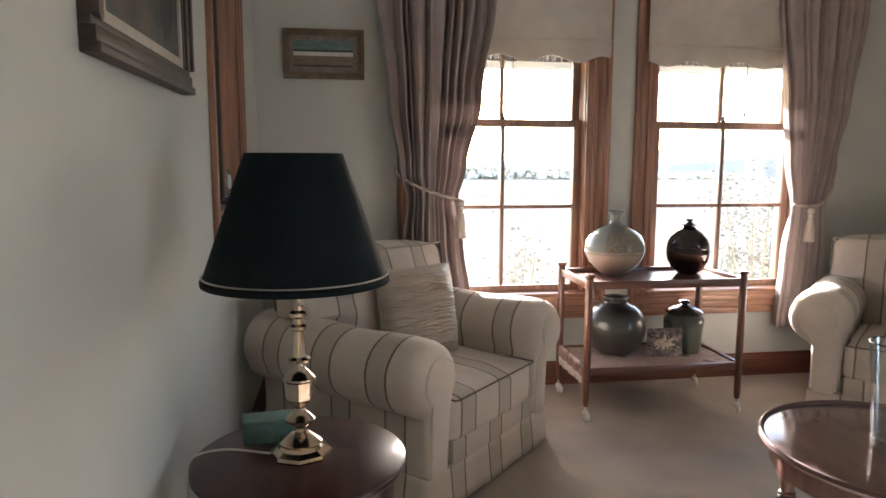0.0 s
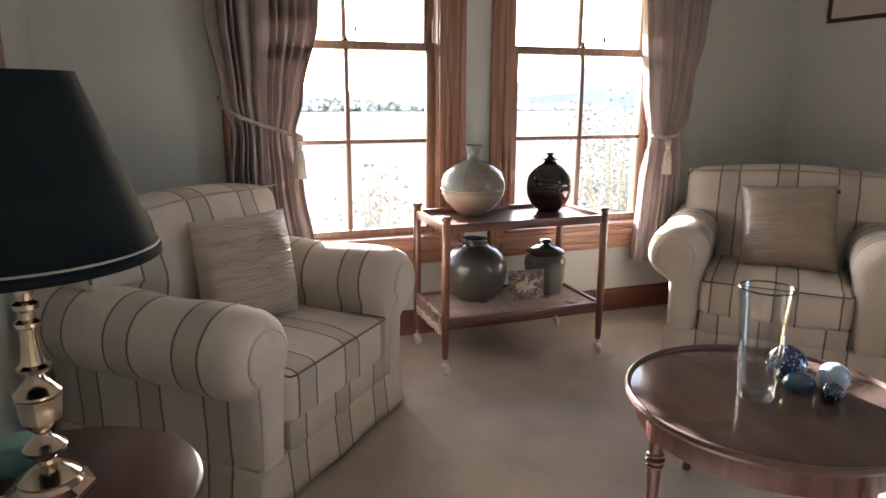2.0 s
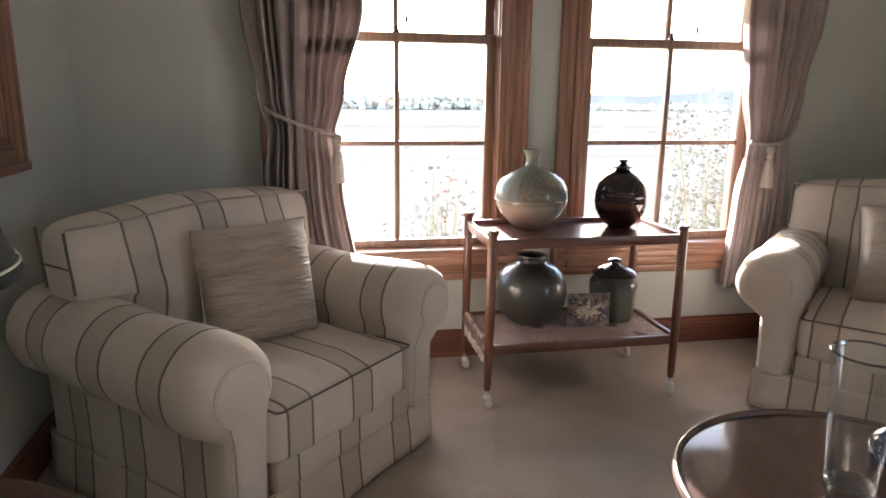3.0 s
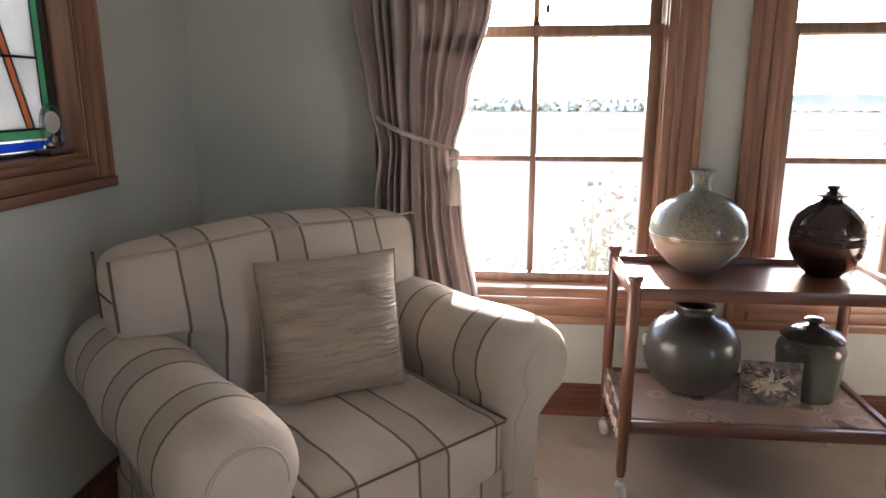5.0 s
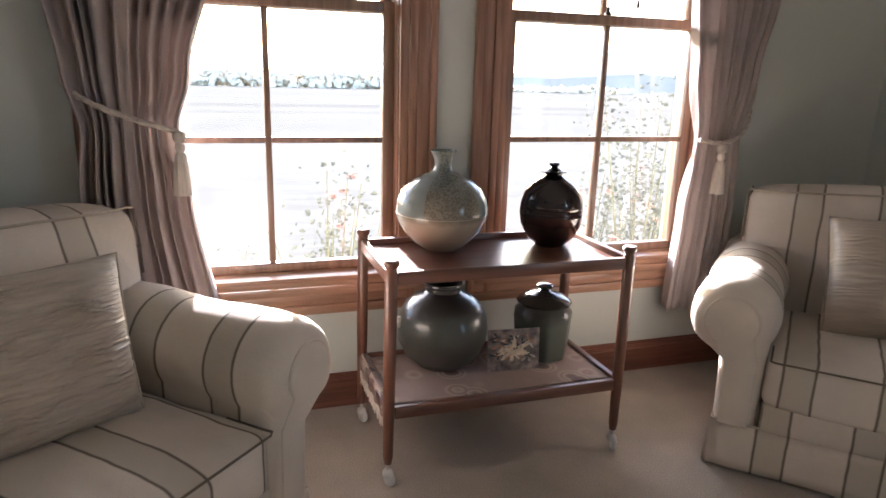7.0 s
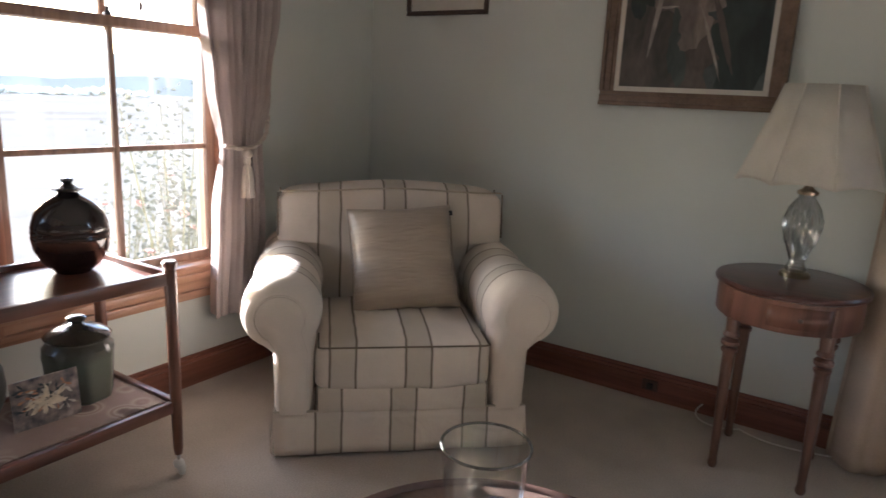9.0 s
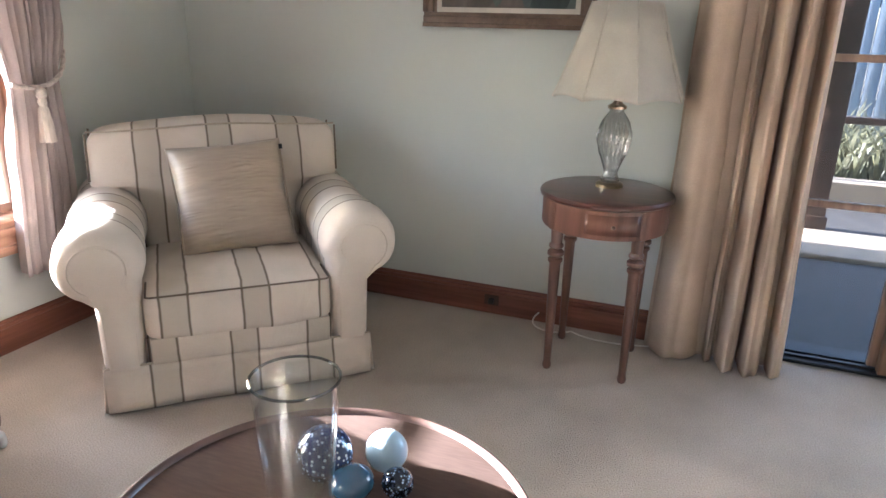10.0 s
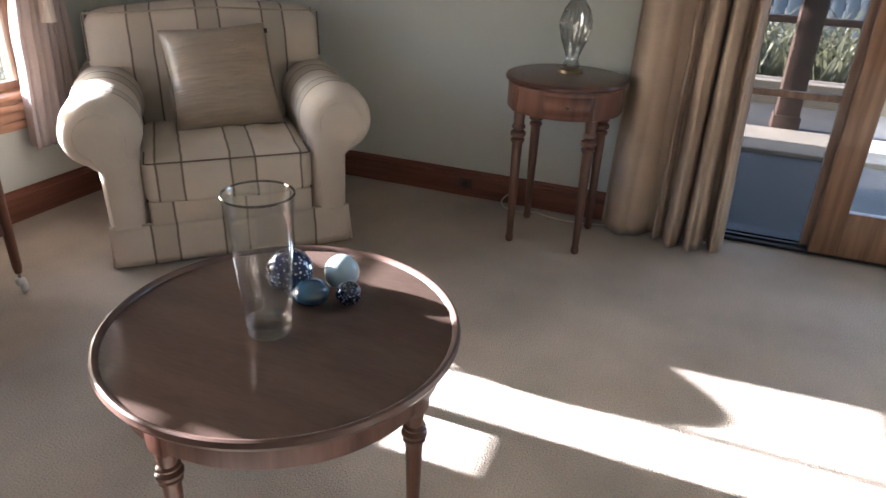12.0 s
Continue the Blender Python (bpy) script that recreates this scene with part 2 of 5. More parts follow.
def tube(points, radius, segs=8, bm=None, twist=0.0):
    """A round bar along a polyline; radius may be a function of 0..1."""
    bm = bm or bmesh.new()
    pts = [Vector(p) for p in points]
    rings, up = [], Vector((0.13, 0.31, 0.94))
    for i, p in enumerate(pts):
        d = (pts[min(i + 1, len(pts) - 1)] - pts[max(i - 1, 0)]).normalized()
        u = d.cross(up)
        u = u.normalized() if u.length > 1e-3 else d.orthogonal().normalized()
        w = d.cross(u)
        t = i / max(1, len(pts) - 1)
        r = radius(t) if callable(radius) else radius
        ring = []
        for k in range(segs):
            a = 2 * math.pi * k / segs + twist * i
            rr = r * (1 + (0.22 * math.cos(3 * (a - 2 * twist * i)) if twist else 0))
            ring.append(bm.verts.new(p + rr * (math.cos(a) * u + math.sin(a) * w)))
        rings.append(ring)
    for a, b in zip(rings, rings[1:]):
        for k in range(segs):
            bm.faces.new((a[k], a[(k + 1) % segs], b[(k + 1) % segs], b[k]))
    bm.faces.new(rings[0][::-1])
    bm.faces.new(rings[-1])
    return bm


def bez(a, b, c, d, n=20):
    a, b, c, d = (Vector(p) for p in (a, b, c, d))
    return [(1 - t) ** 3 * a + 3 * (1 - t) ** 2 * t * b + 3 * (1 - t) * t * t * c + t ** 3 * d for t in (i / n for i in range(n + 1))]


def cushion(half, p=5.0, n=12, shape=None, bm=None):
    """A padded block: a gridded cube pressed to a superellipsoid, then shaped."""
    bm = bm or bmesh.new()
    g = bmesh.ops.create_cube(bm, size=2)
    es = list({e for v in g["verts"] for e in v.link_edges})
    bmesh.ops.subdivide_edges(bm, edges=es, cuts=n, use_grid_fill=True)
    for v in bm.verts:
        c = v.co
        k = (abs(c.x) ** p + abs(c.y) ** p + abs(c.z) ** p) ** (1 / p)
        q = c / k
        q = Vector((q.x * half[0], q.y * half[1], q.z * half[2]))
        v.co = shape(q) if shape else q
    return bm


def smooth01(a, b, t):
    t = max(0.0, min(1.0, (t - a) / (b - a)))
    return t * t * (3 - 2 * t)


def grid(nu, nv, f, bm=None):
    bm = bm or bmesh.new()
    vs = [[bm.verts.new(f(i / nu, j / nv)) for j in range(nv + 1)] for i in range(nu + 1)]
    for i in range(nu):
        for j in range(nv):
            bm.faces.new((vs[i][j], vs[i + 1][j], vs[i + 1][j + 1], vs[i][j + 1]))
    return bm


# ---- the room ----
XL, XR, YW, YB, H = -0.285, 3.79, 3.56, -2.6, 2.55
WT = 0.20
W1, W2 = (0.625, 1.445), (1.96, 2.755)      # clear glass of the two sash windows
OPEN = 0.06                                  # sash stile and jamb beyond the glass
ZB, ZT = 0.53, 2.30

tagged(link(boxes((XL - 0.3, XR + 0.2, YB - 0.3, YW + 0.2, -0.2, 0.0)), "floor", CARPET, False), "beige short-pile carpet covering the room", "floor", kind="structure")
tagged(link(boxes((XL - 0.2, XR + 0.2, YB - 0.2, YW + 0.2, H, H + 0.15)), "ceiling", CEIL, False), "plain white painted ceiling", "ceiling", kind="structure")
a0, a1, b0, b1 = W1[0] - OPEN, W1[1] + OPEN, W2[0] - OPEN, W2[1] + OPEN
tagged(link(boxes((XL - WT, a0, YW, YW + WT, 0, H), (a1, b0, YW, YW + WT, 0, H), (b1, XR + WT, YW, YW + WT, 0, H),
                  (a0, a1, YW, YW + WT, 0, ZB), (b0, b1, YW, YW + WT, 0, ZB), (a0, a1, YW, YW + WT, ZT, H), (b0, b1, YW, YW + WT, ZT, H)),
            "wall_north", PAINT, False), "pale grey-green painted wall with two sash windows", "wall", kind="structure")
LW = (2.33, 2.88, 1.09, 2.15)               # leadlight opening in the west wall: y0, y1, z0, z1
tagged(link(boxes((XL - WT, XL, YB, LW[0], 0, H), (XL - WT, XL, LW[1], YW, 0, H), (XL - WT, XL, LW[0], LW[1], 0, LW[2]), (XL - WT, XL, LW[0], LW[1], LW[3], H)),
            "wall_west", PAINT, False), "pale painted wall with a timber-cased leadlight window", "wall", kind="structure")
DY0, DY1, DZ = -0.57, 0.98, 2.12            # garden door opening in the east wall
tagged(link(boxes((XR, XR + WT, DY1, YW, 0, H), (XR, XR + WT, YB, DY0, 0, H), (XR, XR + WT, DY0, DY1, DZ, H)),
            "wall_east", PAINT, False), "pale grey-green painted wall beside the garden door", "wall", kind="structure")
tagged(link(boxes((XL - WT, XR + WT, YB - WT, YB, 0, H)), "wall_south", PAINT, False), "plain painted wall closing the room", "wall", kind="structure")


def skirting(name, length, m):
    bm = boxes((0, length, -0.018, 0, 0, 0.105), (0, length, -0.013, 0, 0.105, 0.122), (0, length, -0.008, 0, 0.122, 0.138), bevel=0.003)
    ob = link(bm, name, SKIRT, False)
    ob.matrix_world = m
    return tagged(ob, "stained timber skirting board with a moulded top edge", "baseboard", kind="structure")


skirting("baseboard", XR - XL, pose(XL, YW, 0))
skirting("baseboard", YW - 0.02 - DY1 - 0.11, pose(XR, YW - 0.02, 0, 0, 0, -90))
skirting("baseboard", YW - 0.02 - YB, pose(XL, YB, 0, 0, 0, 90))


def sash_window(name, gx0, gx1, label):
    """A double-hung sash window set in the north wall, with its moulded casing."""
    w = thing(name, label, "window", kind="structure")
    x0, x1 = gx0 - OPEN, gx1 + OPEN
    ow = 0.125
    for s, e in ((x0, -1), (x1, 1)):
        o = s + e * ow
        lo = lambda p, q: (min(p, q), max(p, q))
        bm = boxes((*lo(s - e * 0.012, s + e * 0.022), YW - 0.016, YW, 0.41, 2.43), (*lo(s + e * 0.022, s + e * 0.052), YW - 0.024, YW, 0.41, 2.43),
                   (*lo(s + e * 0.052, s + e * 0.098), YW - 0.019, YW, 0.41, 2.43), (*lo(s + e * 0.098, o), YW - 0.032, YW, 0.41, 2.43), bevel=0.005)
        part("casing", bm, TRIM_V, w)
        part("jamb", boxes((*lo(s, s - e * 0.018), YW, YW + 0.16, ZB, ZT), bevel=0.002), TRIM_V, w)
    part("casing", boxes((x0 - ow, x1 + ow, YW - 0.03, YW, 2.30, 2.43), bevel=0.006), TRIM_X_SUNLIT, w)
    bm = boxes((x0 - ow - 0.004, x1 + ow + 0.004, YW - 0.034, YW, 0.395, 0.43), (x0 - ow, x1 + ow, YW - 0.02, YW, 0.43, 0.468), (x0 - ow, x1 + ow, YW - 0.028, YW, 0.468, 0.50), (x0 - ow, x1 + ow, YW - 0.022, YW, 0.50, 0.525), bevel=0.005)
    part("apron", bm, TRIM_X_SUNLIT, w)
    part("window_sill", boxes((x0 - 0.03, x1 + 0.03, YW - 0.045, YW + 0.16, 0.525, 0.545), bevel=0.006), TRIM_X_SUNLIT, w)
    for zlo, zhi, yy, n in ((0.545, 1.515, YW + 0.045, "lower_sash"), (1.475, 2.29, YW + 0.085, "upper_sash")):
        sx0, sx1 = gx0 - 0.042, gx1 + 0.042
        gz0, gz1 = (zlo + 0.035, zhi - 0.038) if n == "lower_sash" else (zlo + 0.038, zhi - 0.05)
        bm = boxes((sx0, gx0, yy, yy + 0.038, zlo, zhi), (gx1, sx1, yy, yy + 0.038, zlo, zhi), (gx0, gx1, yy, yy + 0.038, zlo, gz0), (gx0, gx1, yy, yy + 0.038, gz1, zhi), bevel=0.004)
        sash = part(n, bm, SASH, w)
        xm, zm = (gx0 + gx1) / 2, (1.03 if n == "lower_sash" else 1.93)
        part("glazing_bar", boxes((xm - 0.011, xm + 0.011, yy + 0.004, yy + 0.034, gz0, gz1), bevel=0.004), SASH, sash)
        for q0, q1 in ((gx0, xm - 0.011), (xm + 0.011, gx1)):
            part("glazing_bar", boxes((q0, q1, yy + 0.005, yy + 0.033, zm - 0.011, zm + 0.011), bevel=0.004), SASH, sash)
            for r0, r1 in ((gz0, zm - 0.011), (zm + 0.011, gz1)):
                pane = part("pane", boxes((q0, q1, yy + 0.017, yy + 0.020, r0, r1)), GLASS, sash, "clear window glass", False)
                pane.visible_shadow = False
    part("sash_lock", lathe([(0, 0), (0.014, 0), (0.014, 0.008), (0.008, 0.014), (0.008, 0.03), (0, 0.034)], 12, (gx0 + gx1) / 2, YW + 0.062, 1.515), BLACK, w, "small dark sash fastener")
    return w


sash_window("window_1", *W1, "double-hung timber sash window with stained moulded casing")
sash_window("window_2", *W2, "double-hung timber sash window with stained moulded casing")


def blind(x0, x1, zb, cordx):
    b = thing("roman_blind", "cream cloth blind with a scalloped lower edge, half raised", "blind", group="window blinds")

    def wavy(u):
        return zb + 0.022 * math.cos(2 * math.pi * u * (x1 - x0) / 0.29 + 0.6) + 0.012 * abs(math.sin(math.pi * u * (x1 - x0) / 0.29))

    y = YW - 0.05
    bm = bmesh.new()
    for k in (0, 1):
        grid(70, 1, lambda u, v: (x0 + u * (x1 - x0), y - 0.004 * k, wavy(u) * (1 - v) + v * 2.42), bm)
    part("blind_cloth", bm, BLIND, b)
    bm = grid(70, 2, lambda u, v: (x0 + u * (x1 - x0), y - 0.008 - 0.006 * math.sin(math.pi * v), wavy(u) + 0.0 + v * (zb + 0.105 - wavy(u))))
    part("scalloped_hem", bm, BLIND, b, "scalloped hem with a stitched braid")
    part("hem_rod", tube([(x0, y - 0.012, zb + 0.108), (x1, y - 0.012, zb + 0.108)], 0.006), BLIND, b)
    part("cord", tube([(cordx, YW + 0.01, zb + 0.08), (cordx + 0.002, YW + 0.01, zb - 0.16), (cordx - 0.003, YW + 0.01, zb - 0.24)], 0.003, 6), BACKLIT_CORD, b)
    part("cord_pull", lathe([(0, 0), (0.006, 0.004), (0.008, 0.02), (0.003, 0.035), (0, 0.036)], 10, cordx - 0.003, YW + 0.01, zb - 0.275), FRAME_DARK, b)
    return b


blind(0.44, 1.605, 1.825, 1.075)
blind(1.825, 2.96, 1.815, 2.46)


def curtain(name, label, edges, zs, folds, depth, base, material, seed, along="x", pinch=None, pleats=()):
    """A gathered curtain. edges: (z, left, right) rows; zs: bottom and top; base: the wall-side plane."""
    rnd = random.Random(seed)
    ph = [rnd.uniform(-0.5, 0.5) for _ in range(folds + 2)]
    am = [rnd.uniform(0.6, 1.15) for _ in range(folds + 2)]
    c = thing(name, label, "curtain", group=name)

    def edge(z, k):
        for p, q in zip(edges, edges[1:]):
            if p[0] <= z <= q[0]:
                s = smooth01(p[0], q[0], z)
                return p[k] + (q[k] - p[k]) * s
        return edges[0][k] if z < edges[0][0] else edges[-1][k]

    def f(u, v):
        z = zs[0] + v * (zs[1] - zs[0])
        l, r = edge(z, 1), edge(z, 2)
        i = min(folds, int(u * folds))
        warp = u + 0.012 * math.sin(2 * math.pi * folds * u * 0.5 + 3 * v)
        g = u + 0.35 / folds * math.sin(2 * math.pi * u * 2.3 + seed) + 0.22 / folds * math.sin(2 * math.pi * u * 5.1 + 2 * seed)
        s = math.sin(2 * math.pi * folds * g + 0.8 * math.sin(2.2 * v + seed) * (u - 0.5))
        k = 0.5 + 0.5 * s * (1.35 - 0.35 * s * s)
        a = am[i] * (1 - (u * folds - i)) + am[i + 1] * (u * folds - i)
        d = depth * a * max(0.0, k) ** 0.55
        if pleats:
            d = 0.01
            for q0, q1, amp in pleats:
                sway = 0.018 * math.sin(2.6 * v + 9 * q0)
                if q0 + sway < u < q1 + sway:
                    k = (u - q0 - sway) / (q1 - q0)
                    d = max(d, depth * amp * math.sin(math.pi * k) ** 0.7 * (1 + 0.12 * math.sin(11 * k + 2 * v)))
        if pinch:
            g = math.exp(-((z - (pinch[0] + pinch[2] * (u - 0.5))) / 0.10) ** 2)
            d = d * (1 - 0.55 * g) + pinch[1] * g
        d += 0.006 * noise.noise((u * 7, v * 5, seed))
        p = l + warp * (r - l)
        return (p, base - d, z) if along == "x" else (base - d, p, z)

    ob = part("curtain_cloth", grid(folds * 14, 46, f), material, c)
    sol = ob.modifiers.new("thickness", "SOLIDIFY")
    sol.thickness = 0.004
    lift = Vector((0, -0.004, 0)) if along == "x" else Vector((-0.004, 0, 0))
    hem = part("hem", grid(folds * 14, 3, lambda u, v: Vector(f(u, 0.036 * v)) + lift * (1.0 if 0 < v < 1 else 0.6)), material, ob, "stitched bottom hem")
    return c


def tieback(path, knot, label):
    t = thing("curtain_tieback", label, "tieback", group="tiebacks")
    pts = []
    for a, b, c, d in path:
        pts += bez(a, b, c, d, 26)[1 if pts else 0:]
    part("rope", tube(pts, 0.0085, 9, None, 0.35), ROPE, t)
    x, y, z = knot
    part("knot", cushion((0.02, 0.018, 0.02), 2.6, 4, lambda q: q + Vector(knot)), ROPE, t)
    part("tassel", lathe([(0, 0.0), (0.012, -0.004), (0.016, -0.018), (0.011, -0.032), (0.017, -0.04), (0.024, -0.09), (0.029, -0.165), (0.0, -0.168)], 22, x, y, z - 0.015,
                         wobble=lambda a, q: 1 + 0.06 * math.sin(9 * a)), TASSEL, t, "pale thread tassel")
    part("hook", tube([(path[0][0][0], YW, path[0][0][2]), (path[0][0][0], YW - 0.05, path[0][0][2]), (path[0][0][0], YW - 0.055, path[0][0][2] + 0.02)], 0.005, 8), BRASS, t)
    return t


curtain("window_curtain", "taupe lined curtain tied back at the window's west side", [(0.33, 0.46, 0.86), (0.9, 0.45, 0.78), (1.08, 0.47, 0.755), (1.25, 0.43, 0.80), (1.6, 0.38, 0.885), (2.12, 0.33, 0.96), (2.45, 0.31, 0.98)],
        (0.33, 2.45), 9, 0.095, YW - 0.07, CURTAIN, 3, "x", (1.13, 0.03, -0.18))
curtain("window_curtain", "taupe lined curtain tied back at the window's east side", [(0.33, 2.63, 2.93), (0.75, 2.655, 2.95), (1.03, 2.69, 2.93), (1.3, 2.645, 3.0), (1.6, 2.61, 3.06), (2.17, 2.53, 3.13), (2.45, 2.5, 3.16)],
        (0.33, 2.45), 8, 0.095, YW - 0.07, CURTAIN, 8, "x", (1.09, 0.03, 0.16))
tieback([((0.425, YW - 0.055, 1.23), (0.45, YW - 0.15, 1.17), (0.6, YW - 0.185, 1.12), (0.765, YW - 0.175, 1.075))], (0.755, YW - 0.19, 1.065), "twisted rope tieback with a tassel, round a curtain")
tieback([((3.0, YW - 0.055, 1.21), (2.95, YW - 0.15, 1.09), (2.86, YW - 0.185, 1.0), (2.675, YW - 0.175, 1.05))], (2.775, YW - 0.19, 1.015), "twisted rope tieback with a tassel, round a curtain")
curtain("door_drape", "floor-length tan drape with deep folds, drawn aside", [(0.003, 0.655, 1.19), (1.0, 0.675, 1.165), (2.3, 0.69, 1.13)], (0.003, 2.32), 9, 0.15, XR - 0.05, DRAPE, 5, "y", None,
        ((0.0, 0.11, 0.8), (0.15, 0.28, 1.0), (0.33, 0.46, 0.95), (0.50, 0.57, 0.5), (0.63, 0.97, 0.72)))
rod = thing("curtain_rod", "dark timber curtain rod above the garden door", "curtain rod")
part("rod", tube([(XR - 0.13, 1.3, 2.34), (XR - 0.13, -0.85, 2.34)], 0.014, 12), FRAME_DARK, rod)
part("bracket", boxes((XR - 0.14, XR, 1.24, 1.26, 2.31, 2.33), bevel=0.002), FRAME_DARK, rod)
part("bracket", boxes((XR - 0.14, XR, -0.81, -0.79, 2.31, 2.33), bevel=0.002), FRAME_DARK, rod)


# ---- leadlight window in the west wall ----
def leadlight():
    y0, y1, z0, z1 = LW
    w = thing("window_3", "small leadlight window in a deep stained timber casing", "window", kind="structure")
    c = 0.095
    for s, e in ((y0, -1), (y1, 1)):
        lo = sorted((s, s + e * 0.03)), sorted((s + e * 0.03, s + e * 0.072)), sorted((s + e * 0.072, s + e * c))
        part("casing", boxes((XL, XL + 0.010, *lo[0], z0 - c, z1 + c), (XL, XL + 0.016, *lo[1], z0 - c, z1 + c), (XL, XL + 0.021, *lo[2], z0 - c, z1 + c), bevel=0.004), TRIM_V, w)
        part("jamb", boxes((XL - 0.16, XL, *sorted((s, s - e * 0.015)), z0, z1), bevel=0.002), TRIM_V, w)
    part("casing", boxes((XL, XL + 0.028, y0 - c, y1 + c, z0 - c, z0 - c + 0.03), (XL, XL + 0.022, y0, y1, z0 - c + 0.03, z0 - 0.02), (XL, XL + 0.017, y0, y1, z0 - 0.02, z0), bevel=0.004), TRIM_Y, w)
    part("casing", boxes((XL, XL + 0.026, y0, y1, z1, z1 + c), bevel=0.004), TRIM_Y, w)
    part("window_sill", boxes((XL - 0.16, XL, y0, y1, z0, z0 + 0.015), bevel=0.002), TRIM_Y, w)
    xg = XL - 0.085
    part("window_frame", boxes((xg - 0.02, xg + 0.02, y0 + 0.015, y0 + 0.03, z0 + 0.015, z1), (xg - 0.02, xg + 0.02, y1 - 0.03, y1 - 0.015, z0 + 0.015, z1),
                               (xg - 0.02, xg + 0.02, y0 + 0.03, y1 - 0.03, z0 + 0.015, z0 + 0.026), bevel=0.003), FRAME_DARK, w)
    lead = mat("lead_came", (0.06, 0.06, 0.06), 0.5, 0.6)

    def tinted(name, col):
        m = thin_cloth(name, col, 0.8, 0.2, 30)
        return m

    milky, green, blue, amber = tinted("milky_glass", (0.75, 0.72, 0.66)), tinted("green_glass", (0.22, 0.46, 0.28)), tinted("blue_glass", (0.10, 0.22, 0.62)), tinted("amber_glass", (0.62, 0.30, 0.16))
    g0, g1, h0, h1, b = y0 + 0.03, y1 - 0.03, z0 + 0.026, z1 - 0.01, 0.03
    ins = 0.003

    def pane(p, material):
        bm = bmesh.new()
        f = [bm.verts.new((xg + 0.004, y, z)) for y, z in p]
        g = [bm.verts.new((xg - 0.004, y, z)) for y, z in p]
        bm.faces.new(f)
        bm.faces.new(g[::-1])
        for i in range(len(p)):
            j = (i + 1) % len(p)
            bm.faces.new((f[i], g[i], g[j], f[j]))
        part("pane", bm, material, w, "", False)

    def rect(p0, p1, q0, q1, material):
        pane([(p0 + ins, q0 + ins), (p1 - ins, q0 + ins), (p1 - ins, q1 - ins), (p0 + ins, q1 - ins)], material)

    rect(g0, g1, h0, h0 + b, blue)
    rect(g0, g1, h0 + b, h0 + 2 * b, green)
    rect(g0, g0 + b, h0 + 2 * b, h1, green)
    rect(g1 - b, g1, h0 + 2 * b, h1, green)
    i0, i1, k0 = g0 + b, g1 - b, h0 + 2 * b
    n = 5
    hs = [k0 + (h1 - k0) * i / n for i in range(n + 1)]
    for i in range(n):
        ym = i0 + (i1 - i0) * (0.90 - 0.13 * i)
        yn = i0 + (i1 - i0) * (0.90 - 0.13 * (i + 1))
        t = 0.028
        pane([(i0, hs[i] + ins), (ym - t, hs[i] + ins), (yn - t, hs[i + 1] - ins), (i0, hs[i + 1] - ins)], milky)
        pane([(ym - t + ins, hs[i] + ins), (ym - ins, hs[i] + ins), (yn - ins, hs[i + 1] - ins), (yn - t + ins, hs[i + 1] - ins)], amber)
        pane([(ym + ins, hs[i] + ins), (i1, hs[i] + ins), (i1, hs[i + 1] - ins), (yn + ins, hs[i + 1] - ins)], milky)
        part("lead_came", tube([(xg, i0, hs[i]), (xg, i1, hs[i])], 0.005, 6), lead, w)
        part("lead_came", tube([(xg, ym, hs[i]), (xg, yn, hs[i + 1])], 0.005, 6), lead, w)
        part("lead_came", tube([(xg, ym - t, hs[i]), (xg, yn - t, hs[i + 1])], 0.005, 6), lead, w)
    part("lead_came", tube([(xg, i0, k0), (xg, i0, h1)], 0.005, 6), lead, w)
    part("lead_came", tube([(xg, i1, k0), (xg, i1, h1)], 0.005, 6), lead, w)
    # arched glass mantel clock on the sill
    k = thing("mantel_clock", "small arched brass clock under glass, on a window sill", "clock", XL - 0.032, LW[1] - 0.10, z0 + 0.015, 90)
    part("base", boxes((-0.05, 0.05, -0.026, 0.026, 0, 0.018), bevel=0.004), MAHOG, k)
    pts = [(-0.04, 0, 0.018), (-0.04, 0, 0.09)] + [(-0.04 * math.cos(a), 0, 0.09 + 0.045 * math.sin(a)) for a in (math.pi * i / 14 for i in range(1, 14))] + [(0.04, 0, 0.09), (0.04, 0, 0.018)]
    part("arch", tube(pts, 0.006, 8), CRYSTAL, k, "clear glass arch")
    dial = lathe([(0, 0.008), (0.026, 0.008), (0.03, 0.004), (0.03, 0), (0, 0)], 24)
    bmesh.ops.rotate(dial, verts=dial.verts, cent=(0, 0, 0), matrix=Matrix.Rotation(radians(90), 3, "X"))
    bmesh.ops.translate(dial, verts=dial.verts, vec=(0, 0, 0.09))
    part("dial", dial, WHITE, k, "round pale clock dial")
    part("movement", lathe([(0, 0), (0.024, 0), (0.026, 0.008), (0.012, 0.018), (0.015, 0.032), (0.004, 0.036), (0.004, 0.06), (0, 0.06)], 16, 0, 0, 0.018), BRASS, k, "small brass movement")


leadlight()
tagged(link(boxes(*[(XL - 1.6, XL - 1.58, 0.5, 4.5, -0.5 + i * 0.15, -0.5 + i * 0.15 + 0.145) for i in range(22)], bevel=0.004), "neighbouring_wall", WHITE, False), "white weatherboard wall outside the leadlight", "wall", kind="structure")


